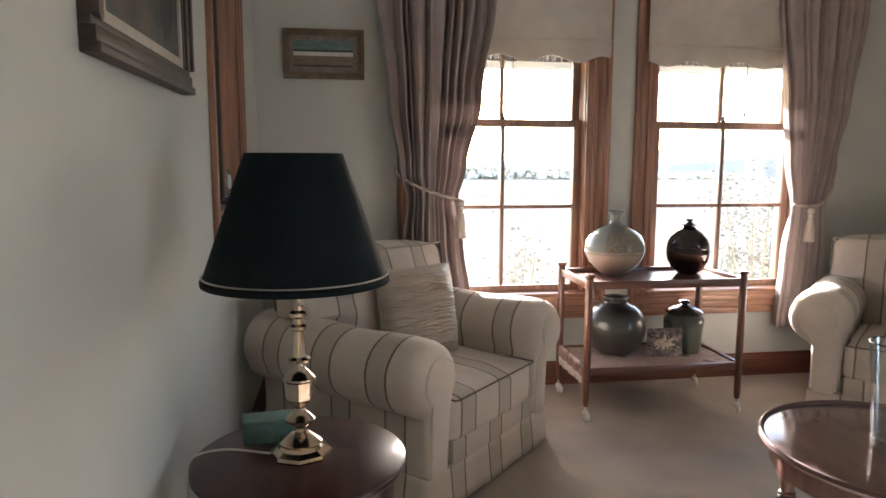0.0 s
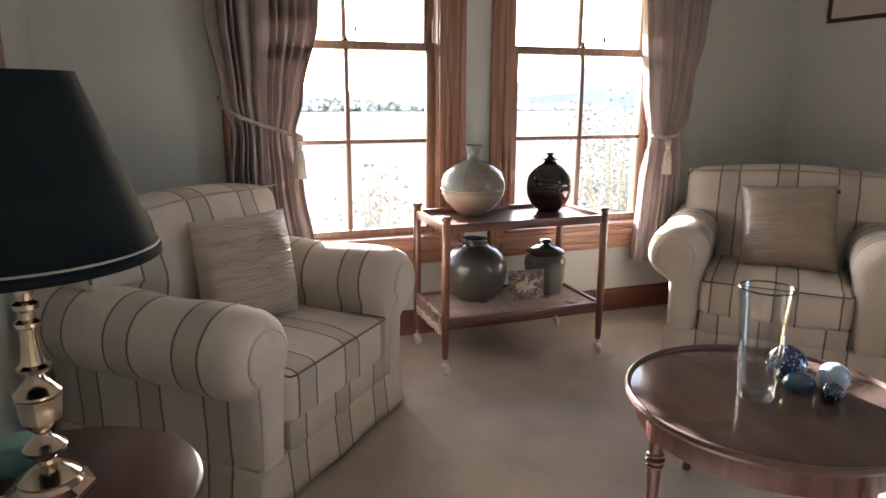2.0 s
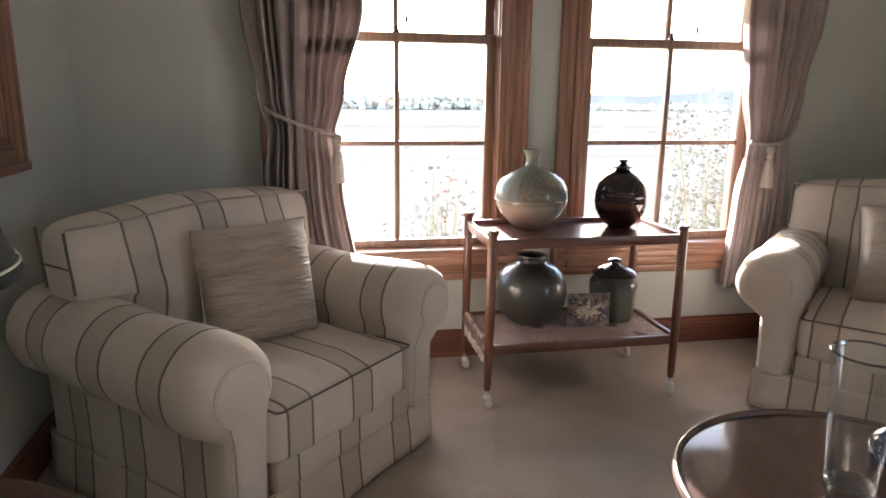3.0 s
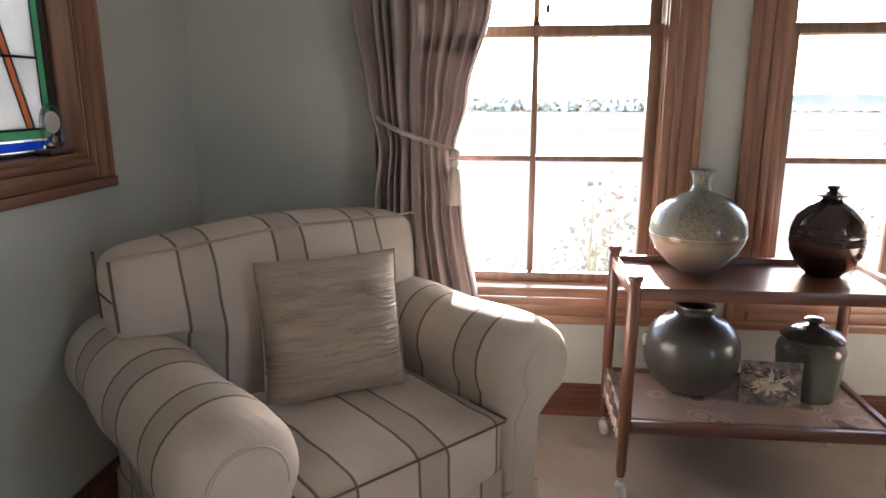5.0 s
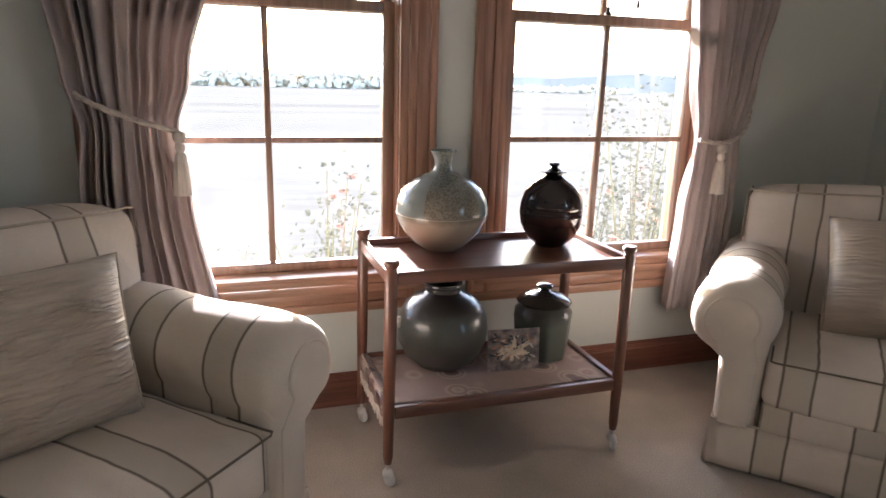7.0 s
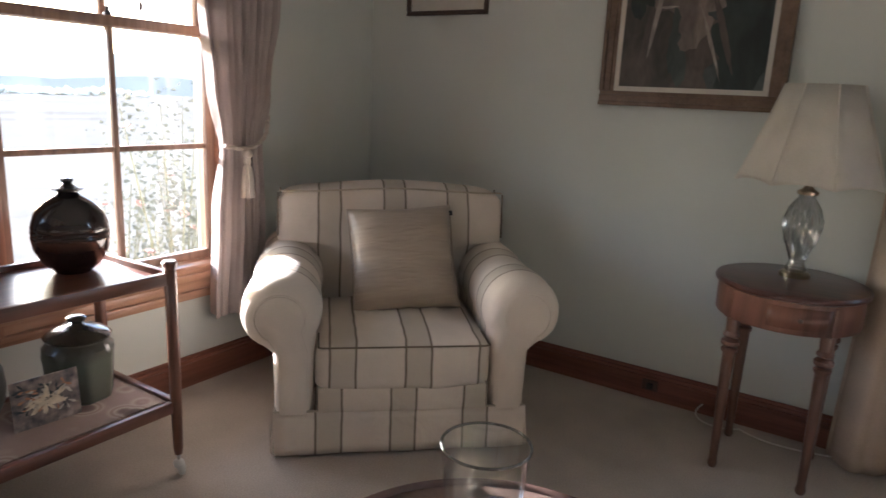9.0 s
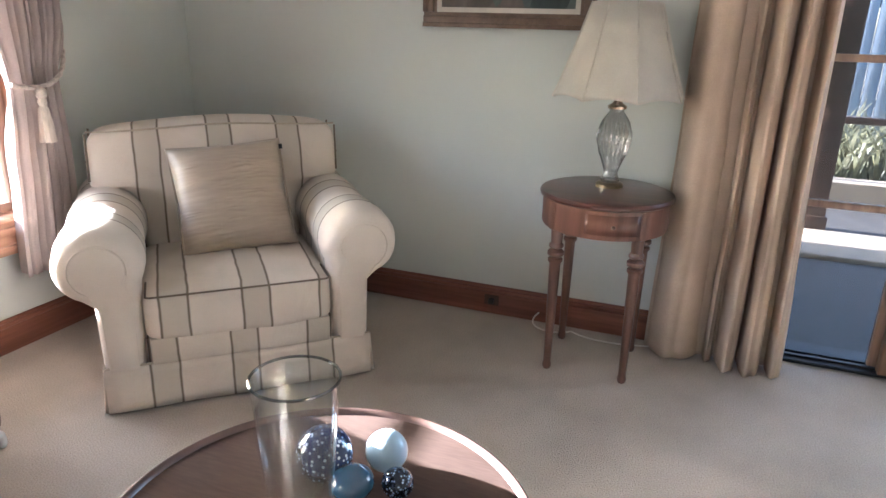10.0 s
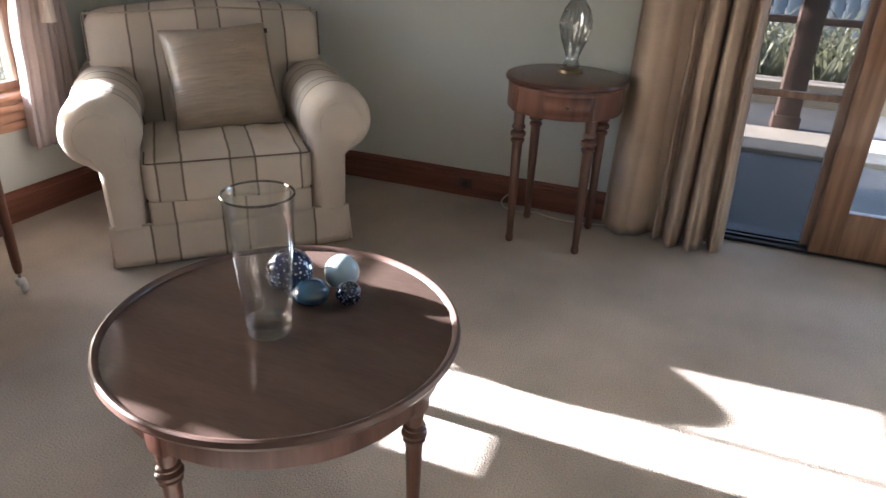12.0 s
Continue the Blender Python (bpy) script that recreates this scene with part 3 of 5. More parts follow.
# ---- garden door ----
def garden_door():
    d = thing("door_1", "glazed timber garden door beside a sliding fly screen", "door", kind="structure")
    part("door_frame", boxes((XR - 0.02, XR + WT, DY1 - 0.04, DY1, 0, DZ), (XR - 0.02, XR + WT, DY0, DY0 + 0.04, 0, DZ), (XR - 0.02, XR + WT, DY0 + 0.04, DY1 - 0.04, DZ - 0.04, DZ), bevel=0.004), DOORWOOD, d)
    part("threshold", boxes((XR + 0.02, XR + WT + 0.02, DY0 + 0.04, DY1 - 0.04, 0.0, 0.016), (XR + 0.05, XR + 0.065, DY0 + 0.04, DY1 - 0.04, 0.016, 0.026), (XR + 0.09, XR + 0.105, DY0 + 0.04, DY1 - 0.04, 0.016, 0.026), bevel=0.003), BLACK, d, "dark door track")
    # sliding screen leaf
    s = part("screen_leaf", boxes((XR + 0.05, XR + 0.085, 0.20, 0.335, 0.03, 2.07), (XR + 0.05, XR + 0.085, 0.9, 0.94, 0.03, 2.07), (XR + 0.05, XR + 0.085, 0.335, 0.9, 2.03, 2.07), bevel=0.004), SASH, d, "narrow timber screen door leaf")
    for z in (0.655, 1.20):
        part("rail", boxes((XR + 0.055, XR + 0.08, 0.335, 0.9, z, z + 0.028), bevel=0.004), SASH, s)
    net = bpy.data.materials.new("fly_screen_mesh")
    net.use_nodes = True
    n, l = net.node_tree.nodes, net.node_tree.links
    tr, mx = n.new("ShaderNodeBsdfTransparent"), n.new("ShaderNodeMixShader")
    n["Principled BSDF"].inputs["Base Color"].default_value = (0.03, 0.032, 0.035, 1)
    mx.inputs[0].default_value = 0.42
    l.new(tr.outputs[0], mx.inputs[1])
    l.new(n["Principled BSDF"].outputs[0], mx.inputs[2])
    l.new(mx.outputs[0], n["Material Output"].inputs[0])
    part("fly_screen", boxes((XR + 0.066, XR + 0.068, 0.335, 0.9, 0.03, 2.03)), net, s, "fine dark fly screen mesh", False)
    # fixed glazed leaves
    for p0, p1 in ((-0.525, 0.305),):
        leaf = part("door_leaf", boxes((XR + 0.0, XR + 0.045, p1 - 0.11, p1, 0.02, 2.08), (XR + 0.0, XR + 0.045, p0, p0 + 0.11, 0.02, 2.08), (XR + 0.0, XR + 0.045, p0 + 0.11, p1 - 0.11, 0.02, 0.22), (XR + 0.0, XR + 0.045, p0 + 0.11, p1 - 0.11, 1.96, 2.08), bevel=0.005), DOORWOOD, d, "golden timber door leaf")
        part("glazing_bar", boxes((XR + 0.008, XR + 0.037, p0 + 0.11, p1 - 0.11, 1.08, 1.105), bevel=0.004), DOORWOOD, leaf)
        pane = part("pane", boxes((XR + 0.021, XR + 0.025, p0 + 0.11, p1 - 0.11, 0.22, 1.96)), GLASS, leaf, "clear door glass", False)
        pane.visible_shadow = False
    part("door_handle", tube(bez((XR - 0.0, 0.25, 1.02), (XR - 0.05, 0.25, 1.02), (XR - 0.05, 0.24, 1.02), (XR - 0.05, 0.15, 1.02), 10), 0.008), BRASS, d)


garden_door()


# ---- outdoors ----
GRASS = mat("dry_pasture", (0.135, 0.128, 0.112), 0.95, 0, 0.2, 0.03, 0.12, 3.0, (0.25, 3, 1), dist=0.05)
# Aerial haze is put into the pale base colours of mountain, hills and trees.
MOUNTAIN_HAZE = mat("hazed_mountain", (0.80, 0.63, 0.46), 1.0, 0, 0.05, 0.004, 0)
HILL_HAZE = mat("hazed_hills", (0.46, 0.375, 0.28), 1.0, 0, 0.12, 0.01, 0)
TREE_HAZE = mat("hazed_tree_foliage", (0.80, 0.69, 0.54), 1.0, 0, 0.15, 0.3, 0)
LEAF = thin_cloth("rose_leaf", (0.125, 0.128, 0.105), 0.2, 0.9, 60)
LEAF.node_tree.nodes["Principled BSDF"].inputs["Specular IOR Level"].default_value = 0.1
PETAL = thin_cloth("rose_petal", (0.42, 0.24, 0.21), 0.3, 0.8, 60)
STALK = mat("rose_stalk", (0.16, 0.15, 0.09), 0.8)
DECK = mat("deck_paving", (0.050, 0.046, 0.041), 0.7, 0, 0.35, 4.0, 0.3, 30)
for m in (GRASS, HILL_HAZE, TREE_HAZE, MOUNTAIN_HAZE):
    m.node_tree.nodes["Principled BSDF"].inputs["Specular IOR Level"].default_value = 0.0


def fall(y):
    """The pasture falls away gently to the north."""
    return -0.7 - 0.021 * max(0.0, min(y, 1700.0) - 10.0)


rows_y = [-3000, -40, 10, 25, 60, 150, 400, 900, 1700, 3000]
tagged(link(grid(12, 9, lambda u, v: (-3000 + 6000 * u, rows_y[round(v * 9)], fall(rows_y[round(v * 9)]))), "ground", GRASS, False), "pale dry pasture running to the horizon", "ground", kind="structure")


def ridge(name, label, dist, x0, x1, base, amp, seed, material, n=220):
    def f(u, v):
        x = x0 + u * (x1 - x0)
        h = base + amp * (noise.noise((u * 7, seed, 0)) + 0.5 * noise.noise((u * 19, seed, 1)) + 0.25 * noise.noise((u * 60, seed, 2)))
        return (x, dist + (1 - v) * -0.1 * dist * 0.3 + v * 20, fall(dist) - 2 + v * max(0.5, h))
    return tagged(link(grid(n, 6, f), name, material), label, "hills", kind="structure")


ridge("backdrop_hills", "hills on the horizon, haze put into their pale colour", 1500, -1500, 2600, 36, 22, 2.0, HILL_HAZE)


def mountain(x0, x1, dist, height):
    """A single broad massif, pale with painted haze, far behind the hills."""
    def f(u, v):
        bell = math.sin(math.pi * u) ** 1.5 * (1 + 0.3 * noise.noise((u * 5, 4, 0)) + 0.12 * noise.noise((u * 17, 4, 1)))
        return (x0 + u * (x1 - x0), dist - 60 + 80 * v, fall(dist) - 2 + v * (2 + height * bell))
    tagged(link(grid(120, 6, f), "backdrop_mountain", MOUNTAIN_HAZE), "mountain far beyond the hills, haze put into its pale colour", "hills", kind="structure")


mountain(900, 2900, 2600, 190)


def far_trees():
    bm = bmesh.new()
    rnd = random.Random(4)
    for i in range(2200):
        x = rnd.uniform(-70, 150) if i < 1300 else rnd.uniform(-190, 260)
        wood_h = smooth01(-80, -40, x) * (1 - smooth01(120, 160, x))
        h = 3.5 + 6.5 * wood_h + 2.6 * noise.noise((x * 0.07, 5, 0)) + 1.3 * noise.noise((x * 0.3, 8, 0))
        r = rnd.uniform(0.8, 1.9)
        z = h * rnd.uniform(0.05, 0.9)
        m = Matrix.Translation((x, 400 + rnd.uniform(-10, 10), fall(400) + max(z, 0.6))) @ Matrix.Diagonal((r * 1.3, r, r * rnd.uniform(0.8, 1.6), 1))
        g = bmesh.ops.create_icosphere(bm, subdivisions=1, radius=1, matrix=m)
        for v in g["verts"]:
            v.co += Vector((rnd.uniform(-0.6, 0.6), 0, rnd.uniform(-0.6, 0.6)))
            v.co.z = max(v.co.z, fall(400))
    tagged(link(bm, "far_woods", TREE_HAZE), "distant line of trees across the pasture, coloured pale for haze", "trees", kind="stuff")


far_trees()


def rose_bush(x, y, height, spread, leaves, blooms, seed, label):
    rnd = random.Random(seed)
    b = thing("rose_bush", label, "shrub", x, y, -0.7, 0, "roses under the windows")
    stems, fol = bmesh.new(), bmesh.new()
    tips = []
    for i in range(14):
        a, r = rnd.uniform(0, 6.28), spread * rnd.uniform(0.25, 1)
        top = Vector((r * math.cos(a), 0.6 * r * math.sin(a), height * rnd.uniform(0.6, 1)))
        pts = bez((0.05 * math.cos(a), 0.05 * math.sin(a), 0), (0.1 * math.cos(a), 0, top.z * 0.4), (top.x * 0.7, top.y * 0.7, top.z * 0.7), top, 8)
        tube(pts, lambda t: 0.009 * (1 - 0.7 * t), 5, stems)
        tips += pts[3:]
    def leaf(bm, p, s):
        d = Vector((rnd.gauss(0, 1), rnd.gauss(0, 1), rnd.gauss(-0.2, 0.6))).normalized()
        w = d.orthogonal().normalized() * s * 0.38
        n = d.cross(w).normalized() * s * 0.15
        v = [bm.verts.new(q) for q in (p, p + d * s * 0.5 + w + n, p + d * s, p + d * s * 0.5 - w + n, p + d * s * 0.5)]
        for t in ((0, 1, 4), (1, 2, 4), (2, 3, 4), (3, 0, 4)):
            bm.faces.new([v[k] for k in t])
    for i in range(round(leaves * 1.5)):
        t = rnd.choice(tips)
        leaf(fol, t + Vector((rnd.gauss(0, 0.07), rnd.gauss(0, 0.07), rnd.gauss(0, 0.07))), rnd.uniform(0.02, 0.048))
    for i in range(blooms):
        t = rnd.choice(tips) + Vector((rnd.gauss(0, 0.05), rnd.gauss(0, 0.05), 0.04))
        pet = bmesh.new()
        for k in range(9):
            leaf(pet, t, 0.035)
        part("bloom", pet, PETAL, b, "faded pink rose bloom")
    part("stems", stems, STALK, b)
    tagged(part("foliage", fol, LEAF, b), kind="stuff")


rose_bush(1.42, 4.75, 1.5, 0.34, 460, 5, 1, "sparse leafy rose bush outside the window")
rose_bush(0.75, 4.7, 1.15, 0.3, 160, 0, 2, "low sparse bush outside the window")
rose_bush(3.5, 4.9, 1.95, 0.42, 1100, 26, 3, "dense rose bush with pink blooms outside the window")
rose_bush(3.1, 5.0, 1.4, 0.3, 380, 12, 5, "rose bush with pink blooms outside the window")
eave = thing("eave", "pale painted verandah eave with a ribbed roof edge", "roof", kind="structure")
part("soffit", boxes((-4, 8, YW + WT, 4.55, 2.42, 2.46), bevel=0.01), WHITE, eave, "", False)
part("fascia", boxes((-4, 8, 4.55, 4.64, 1.925, 1.975), bevel=0.008), EAVE, eave, "", False)
# Unseen boards added to close the gap and keep sun off the blinds.
part("roof_sheet", boxes((-4, 8, 4.52, 4.60, 2.08, 2.15), (-4, 8, YW + WT, 4.55, 2.46, 2.50), (-4, 8, 4.50, 4.55, 2.10, 2.50)), EAVE, eave, "", False)
part("roof_edge", grid(900, 1, lambda u, v: (-1 + 6 * u, 4.595 + 0.010 * math.sin(u * 900 * 0.9), 1.975 + 0.14 * v)), EAVE, eave, "ribbed sheet roof edge", False)

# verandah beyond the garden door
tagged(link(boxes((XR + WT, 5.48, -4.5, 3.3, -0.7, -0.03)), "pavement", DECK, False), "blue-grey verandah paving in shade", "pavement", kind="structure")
tagged(link(boxes((5.48, 6.12, -4.5, 3.3, -0.7, 0.0), (7.1, 7.32, -4.5, 3.3, -0.7, 0.165), bevel=0.012), "kerb", mat("pale_stone", (0.31, 0.26, 0.20), 0.85, 0, 0.1, 4, 0.3, 40), False), "pale stone garden kerb beside the verandah", "kerb", kind="structure")
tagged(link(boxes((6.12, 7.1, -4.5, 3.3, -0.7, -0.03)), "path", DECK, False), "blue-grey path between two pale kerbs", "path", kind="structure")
# Unseen roof, added to cut the sky light that reaches the door.
tagged(link(boxes((XR + WT, 6.4, -4.5, 3.3, 2.44, 2.5)), "verandah_roof", WHITE, False), "unseen white boarded verandah roof, added to cut sky light", "roof", kind="structure")
# Unseen wall, added to keep the low sun off the paving.
tagged(link(boxes((XR + WT, 5.75, 3.3, 3.5, -0.7, 2.44)), "wall_verandah", WHITE, False), "unseen end wall added to shade the verandah paving", "wall", kind="structure")
post = thing("verandah_post", "dark timber verandah post on the paving", "post", 6.22, 0.285, -0.03)
part("shaft", boxes((-0.08, 0.08, -0.08, 0.08, 0, 2.47), bevel=0.008), FRAME_DARK, post)
part("foot", boxes((-0.095, 0.095, -0.095, 0.095, 0, 0.12), bevel=0.01), FRAME_DARK, post)
rail = thing("garden_rail", "dark horizontal rail beyond the verandah", "rail")
part("bar", boxes((7.18, 7.24, -2.5, 3.0, 0.62, 0.68), bevel=0.008), FRAME_DARK, rail)
for yy in (-2.4, -0.9, 1.6, 2.9):
    part("upright", boxes((7.18, 7.24, yy - 0.03, yy + 0.03, 0.165, 0.62), bevel=0.006), FRAME_DARK, rail)


# Fence added behind the plants to block low eastern sky light.
def garden_fence():
    f = thing("garden_fence", "weathered blue-grey paling fence added behind the plants to block low sky", "fence")
    m = mat("fence_stain", (0.13, 0.165, 0.20), 0.85, 0, 0.2, 3, 0.3, 30, (1, 8, 0.6))
    for z in (0.5, 1.6):
        part("rail", boxes((10.24, 10.29, -6, 7, z, z + 0.09), bevel=0.005), m, f)
    first = None
    for k in range(84):
        y = -6 + k * 0.155
        if first is None:
            first = part("paling", boxes((10.2, 10.22, 0, 0.145, -0.05, 2.05), bevel=0.006), m, f)
            first.location.y = y
        else:
            p = new("paling", first.data)
            p.parent = f
            p.location = (0, y, 0.02 * math.sin(k * 1.7))


garden_fence()


def garden_bed():
    rnd = random.Random(11)
    bm = bmesh.new()
    for i in range(2600):
        x, y = rnd.uniform(7.4, 9.6), rnd.uniform(-2.8, 3.2)
        a, h = rnd.uniform(0, 6.28), rnd.uniform(0.25, 0.7)
        d = Vector((math.cos(a), math.sin(a), 0))
        s = Vector((-d.y, d.x, 0)) * rnd.uniform(0.008, 0.02)
        p = Vector((x, y, 0.0))
        q, r = p + d * h * 0.2 + Vector((0, 0, h * 0.6)), p + d * h * rnd.uniform(0.4, 0.8) + Vector((0, 0, h * rnd.uniform(0.7, 1)))
        v = [bm.verts.new(k) for k in (p - s, p + s, q + s, q - s, r)]
        bm.faces.new(v[:4])
        bm.faces.new((v[3], v[2], v[4]))
    tagged(link(bm, "garden_foliage", thin_cloth("strappy_leaf", (0.13, 0.13, 0.07), 0.4, 0.5, 40), False), "strappy green and straw-coloured garden plants", "plants", kind="stuff")
    soil = mat("garden_soil", (0.16, 0.13, 0.09), 0.95, 0, 0.2, 3, 0.6, 30)
    tagged(link(grid(30, 30, lambda u, v: (7.3 + 3 * u, -4.5 + 8 * v, -0.02 + 0.08 * noise.noise((u * 5, v * 9, 2)))), "garden_bed", soil), "bare earth garden bed with mulch", "soil", kind="structure")


garden_bed()


# ---- armchairs ----
def armchair():
    c = thing("armchair", "cream armchair with narrow dark stripes and rolled arms", "armchair", group="striped armchairs")
    D0, D1 = -0.43, 0.44
    # base and skirt
    part("base", boxes((-0.325, 0.325, D0 + 0.035, 0.40, 0.03, 0.25), bevel=0.01), STR_X, c)
    part("valance", boxes((-0.306, 0.306, D0 - 0.006, D0 + 0.034, 0.165, 0.262), bevel=0.008), STR_X, c)
    rnd = random.Random(2)

    def panel(x0, y0, x1, y1, material, name="skirt_panel"):
        a, b = Vector((x0, y0, 0)), Vector((x1, y1, 0))
        d = (b - a).normalized()
        o = Vector((d.y, -d.x, 0))

        def f(u, v):
            p = a + (b - a) * u
            out = 0.014 * (1 - v) + 0.004 * math.sin(u * 17 + x0) * (1 - v)
            return p + o * out + Vector((0, 0, 0.012 + v * 0.158))
        bm = grid(18, 5, f)
        ob = part(name, bm, material, c)
        s = ob.modifiers.new("thickness", "SOLIDIFY")
        s.thickness = 0.010
        return ob

    panel(-0.458, D0, 0.458, D0, STR_X)
    panel(0.46, D0, 0.46, D1, STR_Y)
    panel(0.458, D1, -0.458, D1, STR_X)
    panel(-0.46, D1, -0.46, D0, STR_Y)
    part("skirt_seam", tube([(-0.456, D0 + 0.001, 0.172), (0.456, D0 + 0.001, 0.172), (0.457, D1, 0.172), (-0.457, D1, 0.172), (-0.456, D0 + 0.001, 0.172)], 0.0042, 8), PIPING, c)

    # rolled arms
    def arm_outline(s, grow=0.0):
        cx, cz, r = 0.432, 0.528, 0.136 + grow
        pts = []
        for i in range(27):
            a = radians(212 - i * (212 + 62) / 26)
            pts.append((s * (cx + r * math.cos(a)), cz + r * math.sin(a)))
        leg = 0.45 * grow
        pts += [(s * (0.462 + leg), 0.385), (s * (0.458 + leg), 0.165), (s * (0.322 - leg), 0.165), (s * (0.318 - leg), 0.40)]
        return pts

    def swell(y, z):
        return y - 0.034 * smooth01(0.36, 0.48, z) * (1 - smooth01(D0, D0 + 0.25, y))

    for s in (-1, 1):
        bm = bmesh.new()
        rows = [(D0 - 0.004, -0.070), (D0 - 0.001, -0.050), (D0 + 0.009, -0.029), (D0 + 0.028, -0.011), (D0 + 0.055, 0.0)] + [(D0 + 0.042 + (0.36 - D0) * k / 10, 0.005 * math.sin(k * 1.3)) for k in range(1, 10)] + [(0.40, 0.0), (0.41, -0.01)]
        rings = [[bm.verts.new((x, swell(y, z), z + 0.012 * smooth01(0.1, 0.4, y) * (z > 0.45))) for x, z in arm_outline(s, g)] for y, g in rows]
        for p, q in zip(rings, rings[1:]):
            for i in range(len(p)):
                j = (i + 1) % len(p)
                bm.faces.new((p[i], p[j], q[j], q[i]))
        bm.faces.new(rings[0])
        bm.faces.new(rings[-1])
        arm = part("arm", bm, STR_Y, c, "rolled arm with stripes running over it")
        # plain facing of the arm's front
        bm = bmesh.new()
        o0 = [bm.verts.new((x, swell(D0 + 0.006, z), z)) for x, z in arm_outline(s, -0.050)]
        o1 = [bm.verts.new((x, swell(D0 - 0.006, z), z)) for x, z in arm_outline(s, -0.055)]
        o2 = [bm.verts.new((x, swell(D0 - 0.009, z), z)) for x, z in arm_outline(s, -0.064)]
        for p, q in ((o0, o1), (o1, o2)):
            for i in range(len(p)):
                j = (i + 1) % len(p)
                bm.faces.new((p[i], p[j], q[j], q[i]))
        bm.faces.new(o2)
        part("arm_facing", bm, CREAM, arm, "plain cream front facing")
        ol = arm_outline(s, -0.051)
        part("piping", tube([(x, swell(D0 - 0.003, z), z) for x, z in ol[2:-1]], 0.0036, 6), CREAM, arm, "corded seam round the facing")

    # seat cushion
    def seat(q):
        crown = 0.026 * (1 - (q.x / 0.32) ** 2) * (1 - (q.y / 0.33) ** 2) if q.z > 0 else 0
        w = 0.008 * noise.noise((q.x * 8, q.y * 8, 3)) + (0.010 * noise.noise((q.x * 17, q.y * 6, 6)) if q.z > 0 else 0)
        return Vector((q.x, q.y - 0.135, q.z + 0.335 + crown + w))
    part("seat_cushion", cushion((0.323, 0.315, 0.088), 10, 28, seat), STR_X2, c, "boxed seat cushion, slightly creased")
    for z in (0.418,):
        part("piping", tube([(-0.305, -0.30, z), (-0.305, -0.444, z), (-0.29, -0.452, z), (0.29, -0.452, z), (0.305, -0.444, z), (0.305, -0.30, z)], 0.0034, 8), DARK_PIPING, c)

    # backrest: a boxed cushion whose ends reach out over the arms
    def back(q):
        z = q.z + 0.64
        rest = 0.447 - math.sqrt(max(0.0, 0.136 ** 2 - max(0.0, z - 0.528) ** 2))
        k = (rest + (0.484 - rest) * smooth01(0.655, 0.668, z)) / 0.484
        across = abs(q.x) / 0.484
        lean = 0.10 * (z - 0.77)
        belly = -0.050 * math.exp(-((z - 0.64) / 0.17) ** 2) * (1 - across ** 4) * (q.y < 0)
        sag = 0.010 * noise.noise((q.x * 4, z * 5, 1)) + 0.004 * noise.noise((q.x * 11, z * 9, 4))
        top = ((0.034 if q.x < 0 else 0.020) * across ** 2.0 - 0.004 * math.sin(q.x * 9 + 1)) * smooth01(0.05, 0.26, q.z)
        round_top = 0.016 * (1 - across ** 3) * smooth01(0.2, 0.27, q.z) * smooth01(0.0, 0.075, -q.y)
        return Vector((q.x * k, q.y + 0.242 + lean + belly + sag, z - top - round_top))
    part("outer_back", boxes((-0.318, 0.318, 0.26, 0.425, 0.17, 0.74), bevel=0.02), STR_X, c)
    part("backrest", cushion((0.484, 0.078, 0.27), 11, 30, back), STR_B, c, "padded back with boxed ends over the arms")
    pts = [back(Vector((x * 0.477, -0.0755, 0.262))) for x in (i / 14 - 1 for i in range(29))]
    part("piping", tube([p + Vector((0, -0.001, 0.002)) for p in pts], 0.0038, 8), PIPING, c, "pale corded seam along the top")
    for s in (-1, 1):
        for yy in (-0.0745, 0.0745):
            pts = [back(Vector((s * 0.4805, yy, z))) for z in (0.045 + 0.212 * i / 12 for i in range(13))]
            part("piping", tube(pts, 0.0042, 8), DARK_PIPING, c, "dark corded seam at the boxed end")
        pts = [back(Vector((s * 0.4855, yy, 0.13))) for yy in (0.074 * (i / 5 - 1) for i in range(11))]
        part("piping", tube(pts, 0.003, 6), DARK_PIPING, c)
    return c


chair1 = armchair()
chair1.matrix_world = pose(0.425, 2.757, 0, 0, 0, 46.5)
chair2 = copy_thing(chair1, pose(3.035, 2.785, 0, 0, 0, -46.8))
# the stripes fall differently on this chair's arms
for o in chair2.children_recursive:
    if o.data.materials[0] == STR_Y:
        o.data = o.data.copy()
        o.data.materials[0] = STR_Y2


